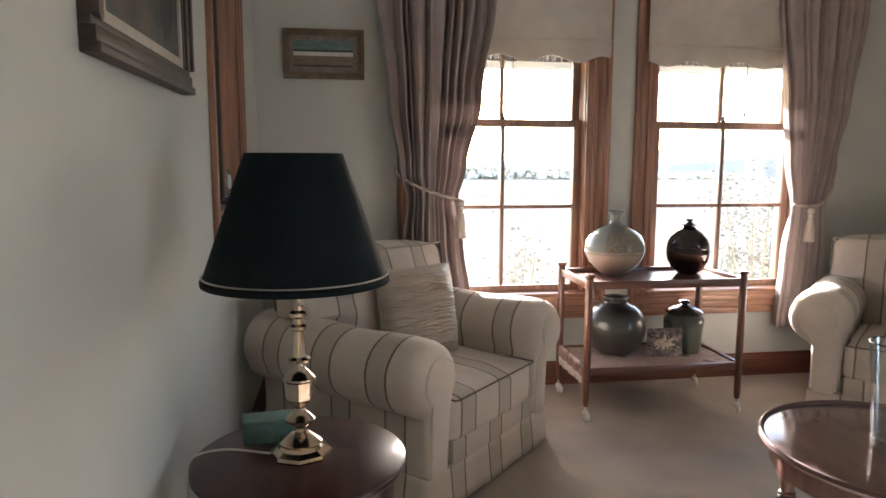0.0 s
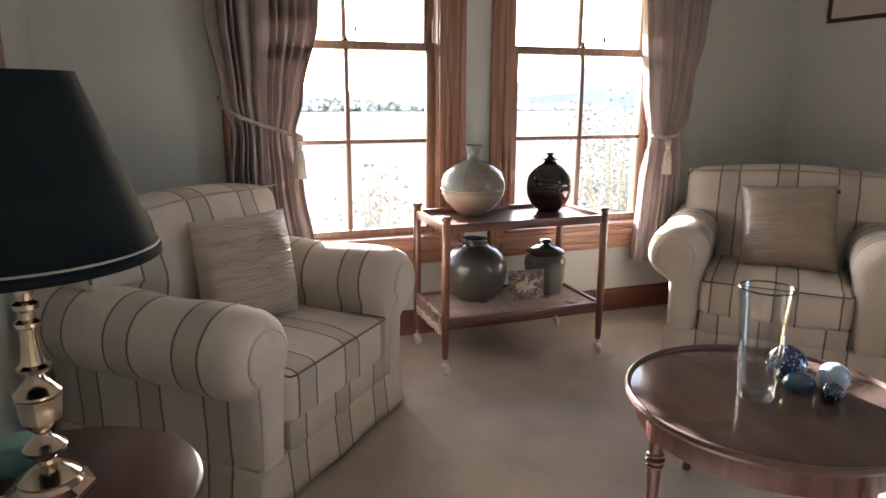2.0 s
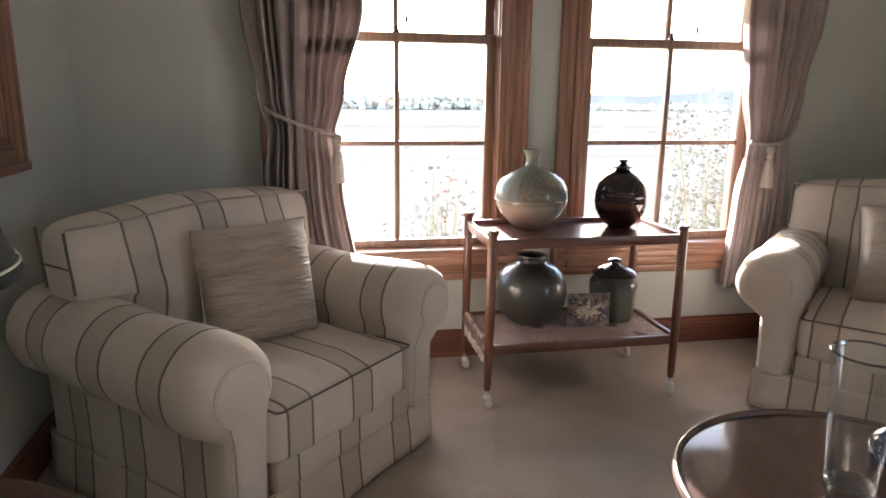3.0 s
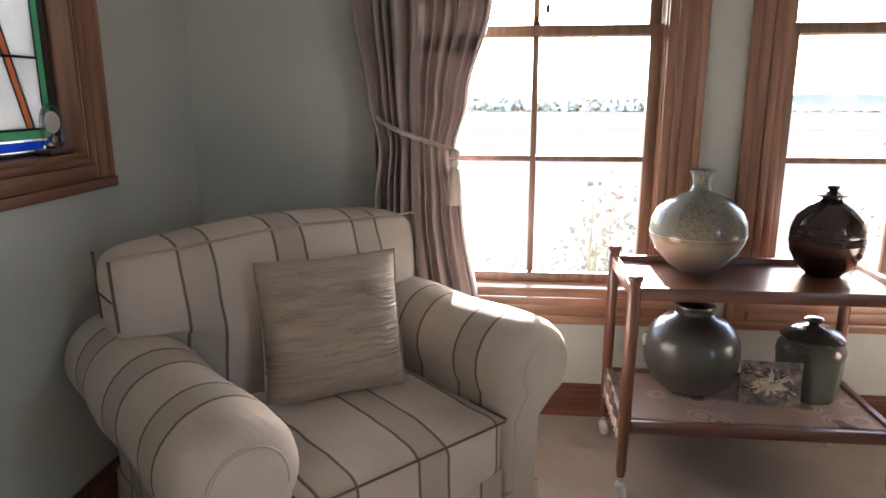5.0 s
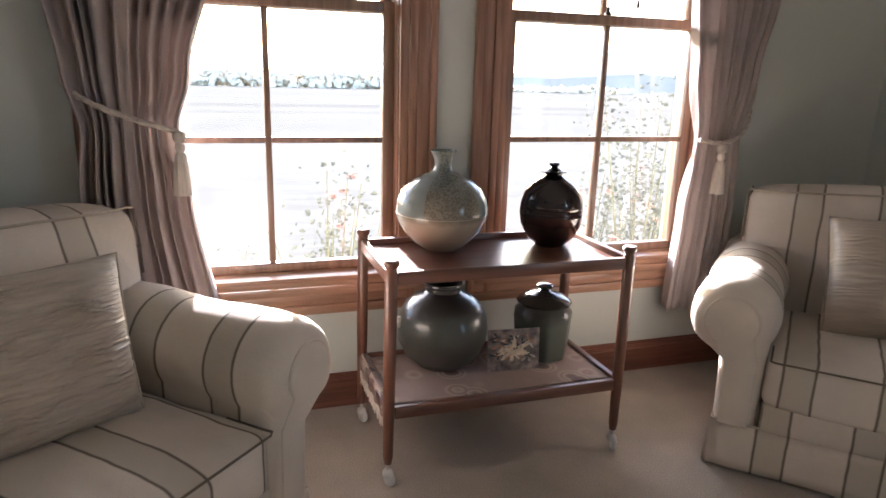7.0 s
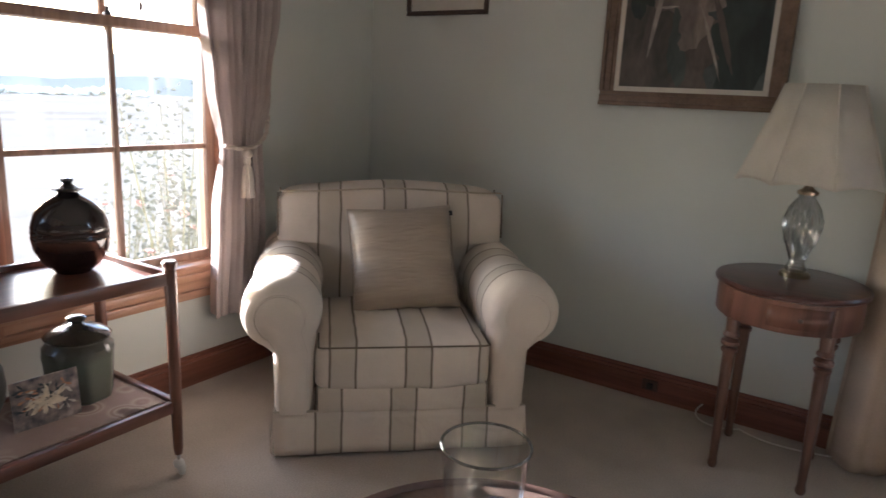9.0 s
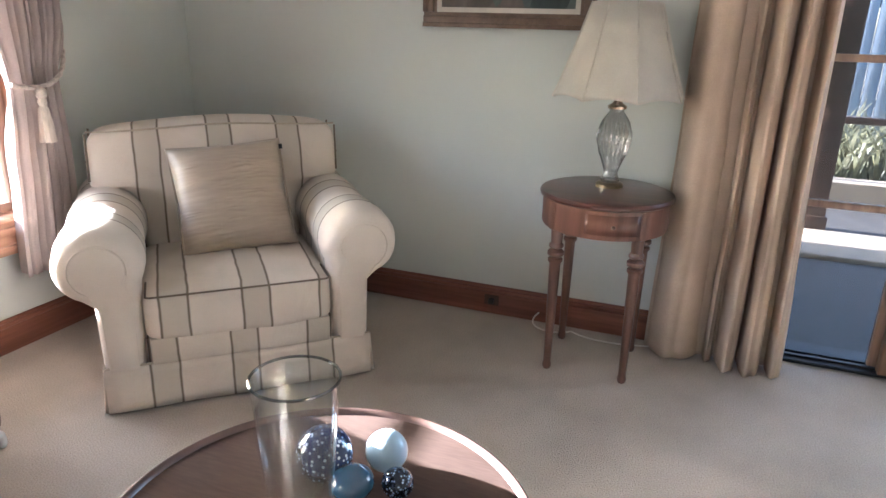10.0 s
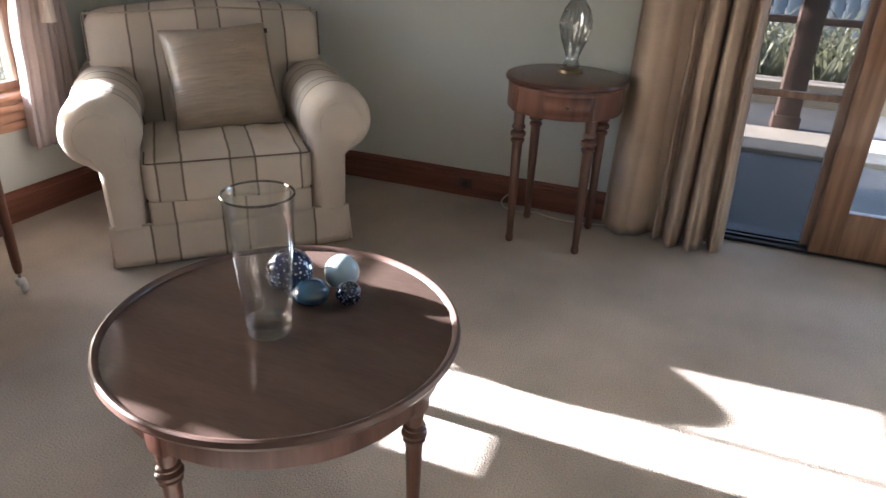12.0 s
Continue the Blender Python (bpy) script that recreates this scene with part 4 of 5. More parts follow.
def throw_pillow(m, label, size=0.46, ruche=1.0, tag=False):
    c = thing("throw_pillow", label, "cushion", group="silk cushions")
    c.matrix_world = m

    def face(sgn):
        def f(u, v):
            a, b = 2 * u - 1, 2 * v - 1
            t = max(0, (1 - abs(a) ** 3.2)) ** 0.55 * max(0, (1 - abs(b) ** 3.2)) ** 0.55
            pinch = 1 - 0.05 * (a * a) * (1 - b * b) - 0.04 * b * b * (1 - a * a)
            ph = b * 36 + 5 * noise.noise((a * 1.3, b * 2.5, 1)) + 2.5 * noise.noise((a * 3.5, b * 7, 2))
            fold = 1 - abs(math.sin(ph)) ** 0.7
            wr = (0.022 * ruche * fold * (0.45 + 0.9 * noise.noise((a * 1.6, b * 6, 5))) + 0.010 * noise.noise((a * 2.2, b * 2.2, 8))) * t
            return (a * size / 2 * pinch, sgn * (0.092 * t + wr), size / 2 * (1 + b * pinch))
        return f
    bm = grid(28, 120, face(-1))
    grid(28, 120, face(1), bm)
    bmesh.ops.remove_doubles(bm, verts=bm.verts, dist=0.0008)
    silk = SILK if ruche > 0.5 else SILK_SOFT
    part("cover", bm, silk, c)
    if tag:
        part("tag", boxes((0.475 * size, 0.475 * size + 0.018, -0.006, -0.003, 0.90 * size, 0.90 * size + 0.02), bevel=0.001), BLACK, c, "small black fabric tag")
    e = size / 2
    part("piping", tube([(-e, 0, 0), (-e * 0.96, 0, e), (-e, 0, 2 * e), (0, 0, 2 * e * 0.97), (e, 0, 2 * e), (e * 0.96, 0, e), (e, 0, 0)], 0.0042, 6), silk, c)
    return c


throw_pillow(pose(0.425, 2.757, 0, 0, 0, 46.5) @ pose(0.028, -0.05, 0.428, -10, 0, -15), "beige slubbed silk cushion leaning in an armchair", 0.405)
throw_pillow(pose(3.035, 2.785, 0, 0, 0, -46.8) @ pose(0.045, -0.10, 0.434, -24, -3, 3), "beige slubbed silk cushion leaning in an armchair", 0.43, 0.3, True)


# ---- tea trolley ----
TX0, TX1, TY0, TY1 = 1.335, 2.15, 3.01, 3.43


def trolley():
    t = thing("tea_trolley", "dark timber two-tier tea trolley on white casters", "trolley")
    for x in (TX0, TX1):
        for y in (TY0, TY1):
            leg = part("post", lathe([(0, 0.075), (0.012, 0.075), (0.016, 0.1), (0.0195, 0.4), (0.0195, 0.70), (0.017, 0.712), (0.023, 0.722), (0.024, 0.732), (0.019, 0.738), (0, 0.739)], 18, x, y), TEAK_V, t)
            part("caster_stem", tube([(x, y, 0.078), (x, y, 0.05)], 0.006), STEEL, leg)
            w = cushion((0.013, 0.022, 0.022), 2.4, 5, lambda q: q)
            a = Matrix.Rotation(radians(25 if x == TX0 else -30), 4, "Z")
            bmesh.ops.transform(w, verts=w.verts, matrix=Matrix.Translation((x + 0.004, y - 0.008, 0.0235)) @ a)
            part("caster_wheel", w, PLASTIC, leg, "off-white caster wheel")
            part("caster_hood", cushion((0.017, 0.02, 0.016), 2.2, 4, lambda q: q + Vector((x, y, 0.04))), PLASTIC, leg)
    for z, nm in ((0.665, "top_tray"), (0.232, "lower_shelf")):
        bm = boxes((TX0, TX1, TY0, TY1, z + 0.008, z + 0.016))
        tray = part(nm, bm, TEAK_X, t)
        r = 0.011
        for y in (TY0, TY1):
            part("rim", boxes((TX0 + 0.018, TX1 - 0.018, y - r, y + r, z - 0.004, z + 0.036), bevel=0.004), TEAK_X, tray)
        for x in (TX0, TX1):
            part("rim", boxes((x - r, x + r, TY0 + 0.018, TY1 - 0.018, z - 0.004, z + 0.036), bevel=0.004), TEAK_X, tray)

    # the frame leans a little forward, as worn trolleys do
    for o in t.children_recursive:
        for v in o.data.vertices:
            k = v.co.z - 0.72
            v.co.x, v.co.y = v.co.x + 0.016 * k, v.co.y + 0.028 * k


trolley()
CLOTH = mat("printed_runner", (0.36, 0.27, 0.235), 0.9, 0, 0.25, 8, 0.4, 220)
cn, cl = CLOTH.node_tree.nodes, CLOTH.node_tree.links
vor, vcr, vmx, vtc = cn.new("ShaderNodeTexVoronoi"), cn.new("ShaderNodeValToRGB"), cn.new("ShaderNodeMixRGB"), cn.new("ShaderNodeTexCoord")
vor.inputs["Scale"].default_value = 8.5
cl.new(vtc.outputs["Object"], vor.inputs["Vector"])
cl.new(vor.outputs["Distance"], vcr.inputs[0])
for pos, col in ((0.10, (0.07, 0.045, 0.05)), (0.22, (0.16, 0.10, 0.09)), (0.30, (0.52, 0.45, 0.36)), (0.36, (0.30, 0.20, 0.18)), (0.42, (0.5, 0.42, 0.34)), (0.5, (0.37, 0.28, 0.245))):
    e = vcr.color_ramp.elements.new(pos)
    e.color = (*col, 1)
vcr.color_ramp.elements.remove(vcr.color_ramp.elements[0])
vcr.color_ramp.elements[-1].color = (0.36, 0.27, 0.235, 1)
vmx.inputs[0].default_value = 0.75
cb = cn["Principled BSDF"].inputs["Base Color"]
cl.new(cb.links[0].from_socket, vmx.inputs[1])
cl.new(vcr.outputs[0], vmx.inputs[2])
cl.new(vmx.outputs[0], cb)


def runner():
    r = thing("table_runner", "faded printed cloth runner with a fringe, over a shelf", "cloth")
    z = 0.253

    def f(u, v):
        s = u * 0.98 - 0.06
        y = TY0 + 0.022 + v * (TY1 - TY0 - 0.044)
        if s < 0:
            d = -s
            return (TX0 - 0.015 - 0.004 * math.sin(v * 26), y, z + 0.022 - d * 1.0)
        if s < 0.03:
            return (TX0 - 0.015 + s, y, z + 0.024 - 0.010 * smooth01(0.01, 0.03, s))
        x = TX0 - 0.015 + s
        return (min(x, TX1 - 0.02), y, z + 0.002 + 0.0015 * noise.noise((x * 20, y * 20, 0)))
    ob = part("cloth", grid(60, 30, f), CLOTH, r)
    m = ob.modifiers.new("thickness", "SOLIDIFY")
    m.thickness = 0.002
    bm = bmesh.new()
    rnd = random.Random(6)
    for i in range(60):
        y = TY0 + 0.024 + i * (TY1 - TY0 - 0.048) / 59
        l = rnd.uniform(0.03, 0.045)
        tube([(TX0 - 0.016, y, z - 0.037), (TX0 - 0.018 + rnd.uniform(-0.004, 0.004), y + rnd.uniform(-0.003, 0.003), z - 0.037 - l)], 0.0016, 4, bm)
    part("fringe", bm, TASSEL, r, "pale thread fringe")


runner()


def glaze(name, rows, rough=0.25, speck=0.0):
    """Glazed stoneware with bands of colour by height: rows of (height, colour)."""
    m = mat(name, (0.3, 0.3, 0.3), rough, 0, 0.2, 9, 0.1, 60, coat=0.4)
    n, l = m.node_tree.nodes, m.node_tree.links
    tc, sep, mr, ramp, wob = n.new("ShaderNodeTexCoord"), n.new("ShaderNodeSeparateXYZ"), n.new("ShaderNodeMath"), n.new("ShaderNodeValToRGB"), n.new("ShaderNodeTexNoise")
    l.new(tc.outputs["Object"], sep.inputs[0])
    l.new(tc.outputs["Object"], wob.inputs["Vector"])
    wob.inputs["Scale"].default_value = 30 if speck else 12
    mr.operation = "MULTIPLY_ADD"
    mr.inputs[1].default_value = 0.02
    l.new(wob.outputs[0], mr.inputs[0])
    l.new(sep.outputs[2], mr.inputs[2])
    sc = n.new("ShaderNodeMath")
    sc.operation = "MULTIPLY"
    sc.inputs[1].default_value = 2.0
    l.new(mr.outputs[0], sc.inputs[0])
    l.new(sc.outputs[0], ramp.inputs[0])
    els = ramp.color_ramp.elements
    while len(els) < len(rows):
        els.new(0.5)
    for e, (h, col) in zip(els, rows):
        e.position, e.color = h * 2, (*col, 1)
    mx = n.new("ShaderNodeMixRGB")
    mx.blend_type = "MULTIPLY"
    mx.inputs[0].default_value = 0.6
    if speck:
        over = n.new("ShaderNodeMath")
        over.operation, over.inputs[1].default_value = "GREATER_THAN", 0.131
        l.new(sep.outputs[2], over.inputs[0])
        l.new(over.outputs[0], mx.inputs[0])
    sp = n.new("ShaderNodeTexNoise")
    sp.inputs["Scale"].default_value, sp.inputs["Detail"].default_value = 130 if speck else 40, 3
    cr = n.new("ShaderNodeValToRGB")
    cr.color_ramp.elements[0].position, cr.color_ramp.elements[1].position = 0.40, 0.56
    cr.color_ramp.elements[0].color = (1 - speck * 0.55, 1 - speck * 0.6, 1 - speck * 0.7, 1)
    l.new(tc.outputs["Object"], sp.inputs["Vector"])
    l.new(sp.outputs[0], cr.inputs[0])
    l.new(ramp.outputs[0], mx.inputs[1])
    l.new(cr.outputs[0], mx.inputs[2])
    l.new(mx.outputs[0], n["Principled BSDF"].inputs["Base Color"])
    return m


ZTOP, ZLOW = 0.681, 0.2565
va = thing("ceramic_vase", "round speckled celadon vase with a narrow flared neck", "vase", 1.590, 3.325, ZTOP, 57)
bodyA = [(0, 0), (0.062, 0), (0.066, 0.004), (0.10, 0.03), (0.136, 0.072), (0.155, 0.118), (0.157, 0.14), (0.153, 0.178), (0.135, 0.215), (0.102, 0.245), (0.064, 0.264), (0.040, 0.274), (0.031, 0.284), (0.028, 0.298), (0.030, 0.318), (0.038, 0.335), (0.0435, 0.343), (0.0455, 0.347), (0.041, 0.348), (0.027, 0.318), (0.023, 0.29), (0.023, 0.25), (0, 0.25)]
bodyA = [(r * 1.01, z * 0.985) for r, z in bodyA]
part("body", lathe(bodyA, 56), glaze("celadon_glaze", [(0.0, (0.42, 0.36, 0.28)), (0.118, (0.46, 0.40, 0.31)), (0.136, (0.29, 0.265, 0.205)), (0.20, (0.25, 0.235, 0.185)), (0.26, (0.23, 0.25, 0.22)), (0.33, (0.27, 0.29, 0.25))], 0.2, 0.6), va)
# brushed panels round the shoulder of the celadon vase
g = bpy.data.materials["celadon_glaze"].node_tree
gn, gl = g.nodes, g.links
gs, gt, gm = gn.new("ShaderNodeSeparateXYZ"), gn.new("ShaderNodeTexCoord"), gn.new("ShaderNodeMixRGB")
gl.new(gt.outputs["Object"], gs.inputs[0])
chain = None
for kind, p, q in (("ARCTAN2", gs.outputs[1], gs.outputs[0]), ("MULTIPLY", None, 3.0), ("SINE", None, 0.0), ("GREATER_THAN", None, 0.35)):
    node = gn.new("ShaderNodeMath")
    node.operation = kind
    gl.new(p or chain, node.inputs[0])
    if isinstance(q, float):
        node.inputs[1].default_value = q
    else:
        gl.new(q, node.inputs[1])
    chain = node.outputs[0]
up, both = gn.new("ShaderNodeMath"), gn.new("ShaderNodeMath")
up.operation, both.operation = "GREATER_THAN", "MULTIPLY"
up.inputs[1].default_value = 0.133
gl.new(gs.outputs[2], up.inputs[0])
gl.new(up.outputs[0], both.inputs[0])
gl.new(chain, both.inputs[1])
gb = gn["Principled BSDF"].inputs["Base Color"]
gl.new(both.outputs[0], gm.inputs[0])
gl.new(gb.links[0].from_socket, gm.inputs[1])
gm.inputs[2].default_value = (0.235, 0.265, 0.245, 1)
gl.new(gm.outputs[0], gb)
part("throwing_ridge", lathe([(0.1575, 0.1285), (0.1586, 0.1295), (0.1586, 0.1305), (0.1575, 0.1315)], 56), mat("pale_glaze", (0.5, 0.46, 0.36), 0.3), va)
vb = thing("lidded_bottle", "round dark brown glazed bottle with a small lid", "vase", 1.997, 3.295, ZTOP)
vb.scale = (1, 1, 1.035)
part("body", lathe([(0, 0), (0.05, 0), (0.055, 0.004), (0.088, 0.035), (0.108, 0.075), (0.114, 0.11), (0.112, 0.112), (0.114, 0.114), (0.112, 0.122), (0.114, 0.125), (0.113, 0.132), (0.111, 0.134), (0.1125, 0.138), (0.1125, 0.145), (0.1105, 0.147), (0.111, 0.152), (0.099, 0.188), (0.071, 0.22), (0.04, 0.239), (0.026, 0.25), (0, 0.25)], 48),
     glaze("tenmoku_glaze", [(0.0, (0.02, 0.013, 0.012)), (0.09, (0.03, 0.017, 0.015)), (0.115, (0.10, 0.05, 0.035)), (0.13, (0.035, 0.02, 0.017)), (0.25, (0.015, 0.011, 0.011))], 0.12), vb)
part("lid", lathe([(0, 0.248), (0.030, 0.248), (0.032, 0.254), (0.045, 0.257), (0.046, 0.261), (0.03, 0.266), (0.016, 0.271), (0.013, 0.275), (0.018, 0.282), (0.017, 0.289), (0, 0.294)], 28), mat("dark_glaze", (0.015, 0.012, 0.012), 0.15), vb)
vc = thing("stoneware_jar", "globular dark olive stoneware jar with a short neck", "vase", 1.593, 3.29, ZLOW)
part("body", lathe([(r * 1.09, z * 1.04) for r, z in [(0, 0), (0.06, 0), (0.078, 0.006), (0.122, 0.046), (0.143, 0.095), (0.148, 0.135), (0.144, 0.18), (0.127, 0.218), (0.098, 0.246), (0.066, 0.26), (0.056, 0.27), (0.056, 0.285), (0.063, 0.292), (0.062, 0.298), (0.052, 0.298), (0.048, 0.27), (0.05, 0.25), (0, 0.25)]], 52),
     glaze("olive_glaze", [(0.0, (0.062, 0.054, 0.042)), (0.12, (0.064, 0.062, 0.050)), (0.2, (0.066, 0.072, 0.060)), (0.27, (0.04, 0.035, 0.03)), (0.3, (0.03, 0.026, 0.022))], 0.33), vc)
part("lug", cushion((0.012, 0.016, 0.022), 2.2, 4, lambda q: q + Vector((-0.157, 0, 0.175))), mat("lug_glaze", (0.35, 0.32, 0.27), 0.3), vc)
vd = thing("lidded_jar", "faceted green stoneware jar with a domed lid", "jar", 1.985, 3.28, ZLOW)
part("body", lathe([(r * 1.13, z * 0.94) for r, z in [(0, 0), (0.078, 0), (0.084, 0.006), (0.090, 0.08), (0.094, 0.15), (0.096, 0.168), (0.094, 0.19), (0.078, 0.212), (0.078, 0.222), (0, 0.222)]], 64, wobble=lambda a, z: 1 + (1.03 * math.cos(math.pi / 8) / math.cos((a + 0.25) % (math.pi / 4) - math.pi / 8) - 1) * (z < 0.16)),
     glaze("sage_glaze", [(0.0, (0.085, 0.095, 0.07)), (0.15, (0.115, 0.13, 0.10)), (0.2, (0.06, 0.06, 0.045)), (0.24, (0.05, 0.045, 0.035))], 0.3), vd)
part("lid", lathe([(r * 1.13, z * 0.94) for r, z in [(0, 0.222), (0.088, 0.222), (0.09, 0.229), (0.078, 0.243), (0.045, 0.262), (0.02, 0.268), (0.015, 0.274), (0.026, 0.283), (0.027, 0.291), (0.018, 0.298), (0, 0.299)]], 36), mat("lid_glaze", (0.045, 0.042, 0.032), 0.2, coat=0.5), vd)
card = thing("picture_card", "small card with a pale printed flower, leaning on a jar", "card", 1.825, 3.172, ZLOW, -4)
bm = boxes((-0.096, 0.096, -0.002, 0.002, 0, 0.152))
bmesh.ops.rotate(bm, verts=bm.verts, cent=(0, 0, 0), matrix=Matrix.Rotation(radians(-5), 3, "X"))
part("card", bm, mat("card_print", (0.24, 0.19, 0.16), 0.5, 0, 0.6, 26, 0, 50, second=(0.05, 0.05, 0.06)), card, "", False)
bm = bmesh.new()
rnd = random.Random(9)
for i in range(34):
    a, l = rnd.uniform(0, 6.28), rnd.uniform(0.025, 0.065)
    c0 = Vector((rnd.gauss(0, 0.012), -0.0045 - 0.0002 * i, 0.07 + rnd.gauss(0, 0.01)))
    d = Vector((math.cos(a), 0, 0.75 * math.sin(a)))
    w = Vector((-d.z, 0, d.x)) * 0.006
    v = [bm.verts.new(p) for p in (c0 - w * 0.3, c0 + d * l * 0.6 - w, c0 + d * l, c0 + d * l * 0.6 + w)]
    bm.faces.new(v)
bmesh.ops.rotate(bm, verts=bm.verts, cent=(0, 0, 0), matrix=Matrix.Rotation(radians(-5), 3, "X"))
part("printed_flower", bm, mat("flower_print", (0.66, 0.57, 0.42), 0.6, 0, 0.25, 40), card, "pale printed petals", False)
for name, col, n in (("printed_leaf", (0.035, 0.045, 0.05), 26), ("printed_bud", (0.42, 0.21, 0.12), 16), ("printed_grass", (0.55, 0.50, 0.42), 26)):
    bm = bmesh.new()
    for i in range(n):
        a, l = rnd.uniform(0, 6.28), rnd.uniform(0.02, 0.05)
        c0 = Vector((rnd.uniform(-0.06, 0.06), -0.0032 - 0.00004 * i, rnd.uniform(0.045, 0.125)))
        d = Vector((math.cos(a), 0, 0.75 * math.sin(a)))
        w = Vector((-d.z, 0, d.x)) * 0.005
        bm.faces.new([bm.verts.new(p) for p in (c0 - w * 0.3, c0 + d * l * 0.6 - w, c0 + d * l * 0.8, c0 + d * l * 0.6 + w)])
    bmesh.ops.rotate(bm, verts=bm.verts, cent=(0, 0, 0), matrix=Matrix.Rotation(radians(-5), 3, "X"))
    tagged(part(name, bm, mat(name + "_ink", col, 0.6, 0, 0.2, 40), card, "", False), kind="stuff")


# ---- round coffee table ----
def turned_leg(bm, x, y, h, r):
    prof = [(0, 0), (0.5, 0), (0.66, 0.012), (0.72, 0.03), (0.62, 0.05), (0.58, 0.06), (0.70, 0.35), (0.84, 0.70), (0.86, 0.76), (1.12, 0.775), (1.12, 0.79), (0.82, 0.80), (1.26, 0.82), (1.26, 0.84), (0.8, 0.86), (1.1, 0.872), (1.1, 0.885), (0.85, 0.90), (0.95, 1.0), (0, 1.0)]
    return lathe([(p * r, q * h) for p, q in prof], 20, x, y, 0, bm)


def coffee_table():
    t = thing("coffee_table", "round dark walnut coffee table with turned legs", "table", 1.793, 1.612, 0)
    R = 0.394
    part("tabletop", lathe([(0, 0.405), (R - 0.03, 0.405), (R - 0.008, 0.414), (R - 0.014, 0.4285), (R - 0.02, 0.4295), (0, 0.4295)], 96), WALNUT, t, "polished dark walnut top under glass")
    part("rim", lathe([(R - 0.024, 0.412), (R - 0.004, 0.415), (R + 0.002, 0.426), (R - 0.001, 0.437), (R - 0.006, 0.4395), (R - 0.012, 0.437), (R - 0.017, 0.4302), (R - 0.024, 0.412)], 96), WALNUT_RIM, t, "raised moulded rim")
    part("apron", lathe([(R - 0.055, 0.405), (R - 0.04, 0.405), (R - 0.036, 0.345), (R - 0.04, 0.338), (R - 0.055, 0.338), (R - 0.055, 0.405)], 96), APRON_BOUNCE, t)
    for k in range(4):
        a = radians(-97 + 90 * k)
        x, y = (R - 0.05) * math.cos(a), (R - 0.05) * math.sin(a)
        leg = part("leg", turned_leg(bmesh.new(), x, y, 0.335, 0.022), MAHOG_D, t)
        part("leg_block", cushion((0.024, 0.024, 0.036), 8, 3, lambda q: Matrix.Rotation(a, 3, "Z") @ q + Vector((x, y, 0.368))), MAHOG_V, leg)


coffee_table()
CT = 0.4305
gv = thing("glass_vase", "tall clear tapered glass vase on the coffee table", "vase", 1.757, 1.625, CT)
part("glass", lathe([(0, 0), (0.044, 0), (0.047, 0.004), (0.049, 0.03), (0.0715, 0.316), (0.073, 0.320), (0.071, 0.322), (0.069, 0.318), (0.045, 0.032), (0.040, 0.024), (0, 0.022)], 96, wobble=lambda a, z: 1 + 0.006 * math.sin(11 * a) + 0.004 * math.sin(5 * a + 1)), CLEAR, gv)
RIM_GLASS = glassy("rim_glass_edge", (0.55, 0.57, 0.57), 0.0, True, 2.0)
THICK = glassy("thick_glass_edge", (0.95, 0.965, 0.965), 0.0, True, 2.3)
part("rim", lathe([(0.0697, 0.3205), (0.0707, 0.3235), (0.0725, 0.3245), (0.0741, 0.3232), (0.0743, 0.3205), (0.0725, 0.319), (0.0697, 0.3205)], 64), RIM_GLASS, gv, "rounded glass rim")
part("foot", lathe([(0.042, 0.003), (0.0475, 0.004), (0.0495, 0.018), (0.050, 0.028), (0.044, 0.03), (0.038, 0.02), (0.042, 0.003)], 64), THICK, gv, "thick glass foot")


def ornament(name, x, y, r, material, label, squash=1.0, lump=0.0, seed=0):
    o = thing(name, label, "ornament", x, y, CT, group="glass ornaments on the coffee table")
    bm = bmesh.new()
    bmesh.ops.create_icosphere(bm, subdivisions=4, radius=r)
    for v in bm.verts:
        k = 1 + lump * (1 if noise.noise(v.co * (1.4 / r) + Vector((seed, 0, 0))) > 0.05 else 0)
        v.co = Vector((v.co.x * k, v.co.y * k, v.co.z * k * squash + r * squash))
    part("ball", bm, material, o)


def marbled(name, a, b, scale, rough=0.1):
    m = mat(name, a, rough, 0, 0.1, scale, 0.3, scale * 3, second=b, coat=0.8)
    els = m.node_tree.nodes["Color Ramp"].color_ramp.elements
    els[0].position, els[1].position = 0.50, 0.60
    return m


def dotted(name, dark, pale, scale):
    """Dark glass with rows of raised pale dots."""
    m = mat(name, dark, 0.1, 0, 0.3, 20, 0.1, 60, coat=0.8)
    n, l = m.node_tree.nodes, m.node_tree.links
    tc, vo, rp, mx = n.new("ShaderNodeTexCoord"), n.new("ShaderNodeTexVoronoi"), n.new("ShaderNodeValToRGB"), n.new("ShaderNodeMixRGB")
    vo.inputs["Scale"].default_value, vo.inputs["Randomness"].default_value = scale, 0.7
    l.new(tc.outputs["Object"], vo.inputs["Vector"])
    l.new(vo.outputs["Distance"], rp.inputs[0])
    rp.color_ramp.elements[0].position, rp.color_ramp.elements[1].position = 0.26, 0.36
    rp.color_ramp.elements[0].color, rp.color_ramp.elements[1].color = (1, 1, 1, 1), (0, 0, 0, 1)
    b = n["Principled BSDF"].inputs["Base Color"]
    l.new(rp.outputs[0], mx.inputs[0])
    l.new(b.links[0].from_socket, mx.inputs[1])
    mx.inputs[2].default_value = (*pale, 1)
    l.new(mx.outputs[0], b)
    return m


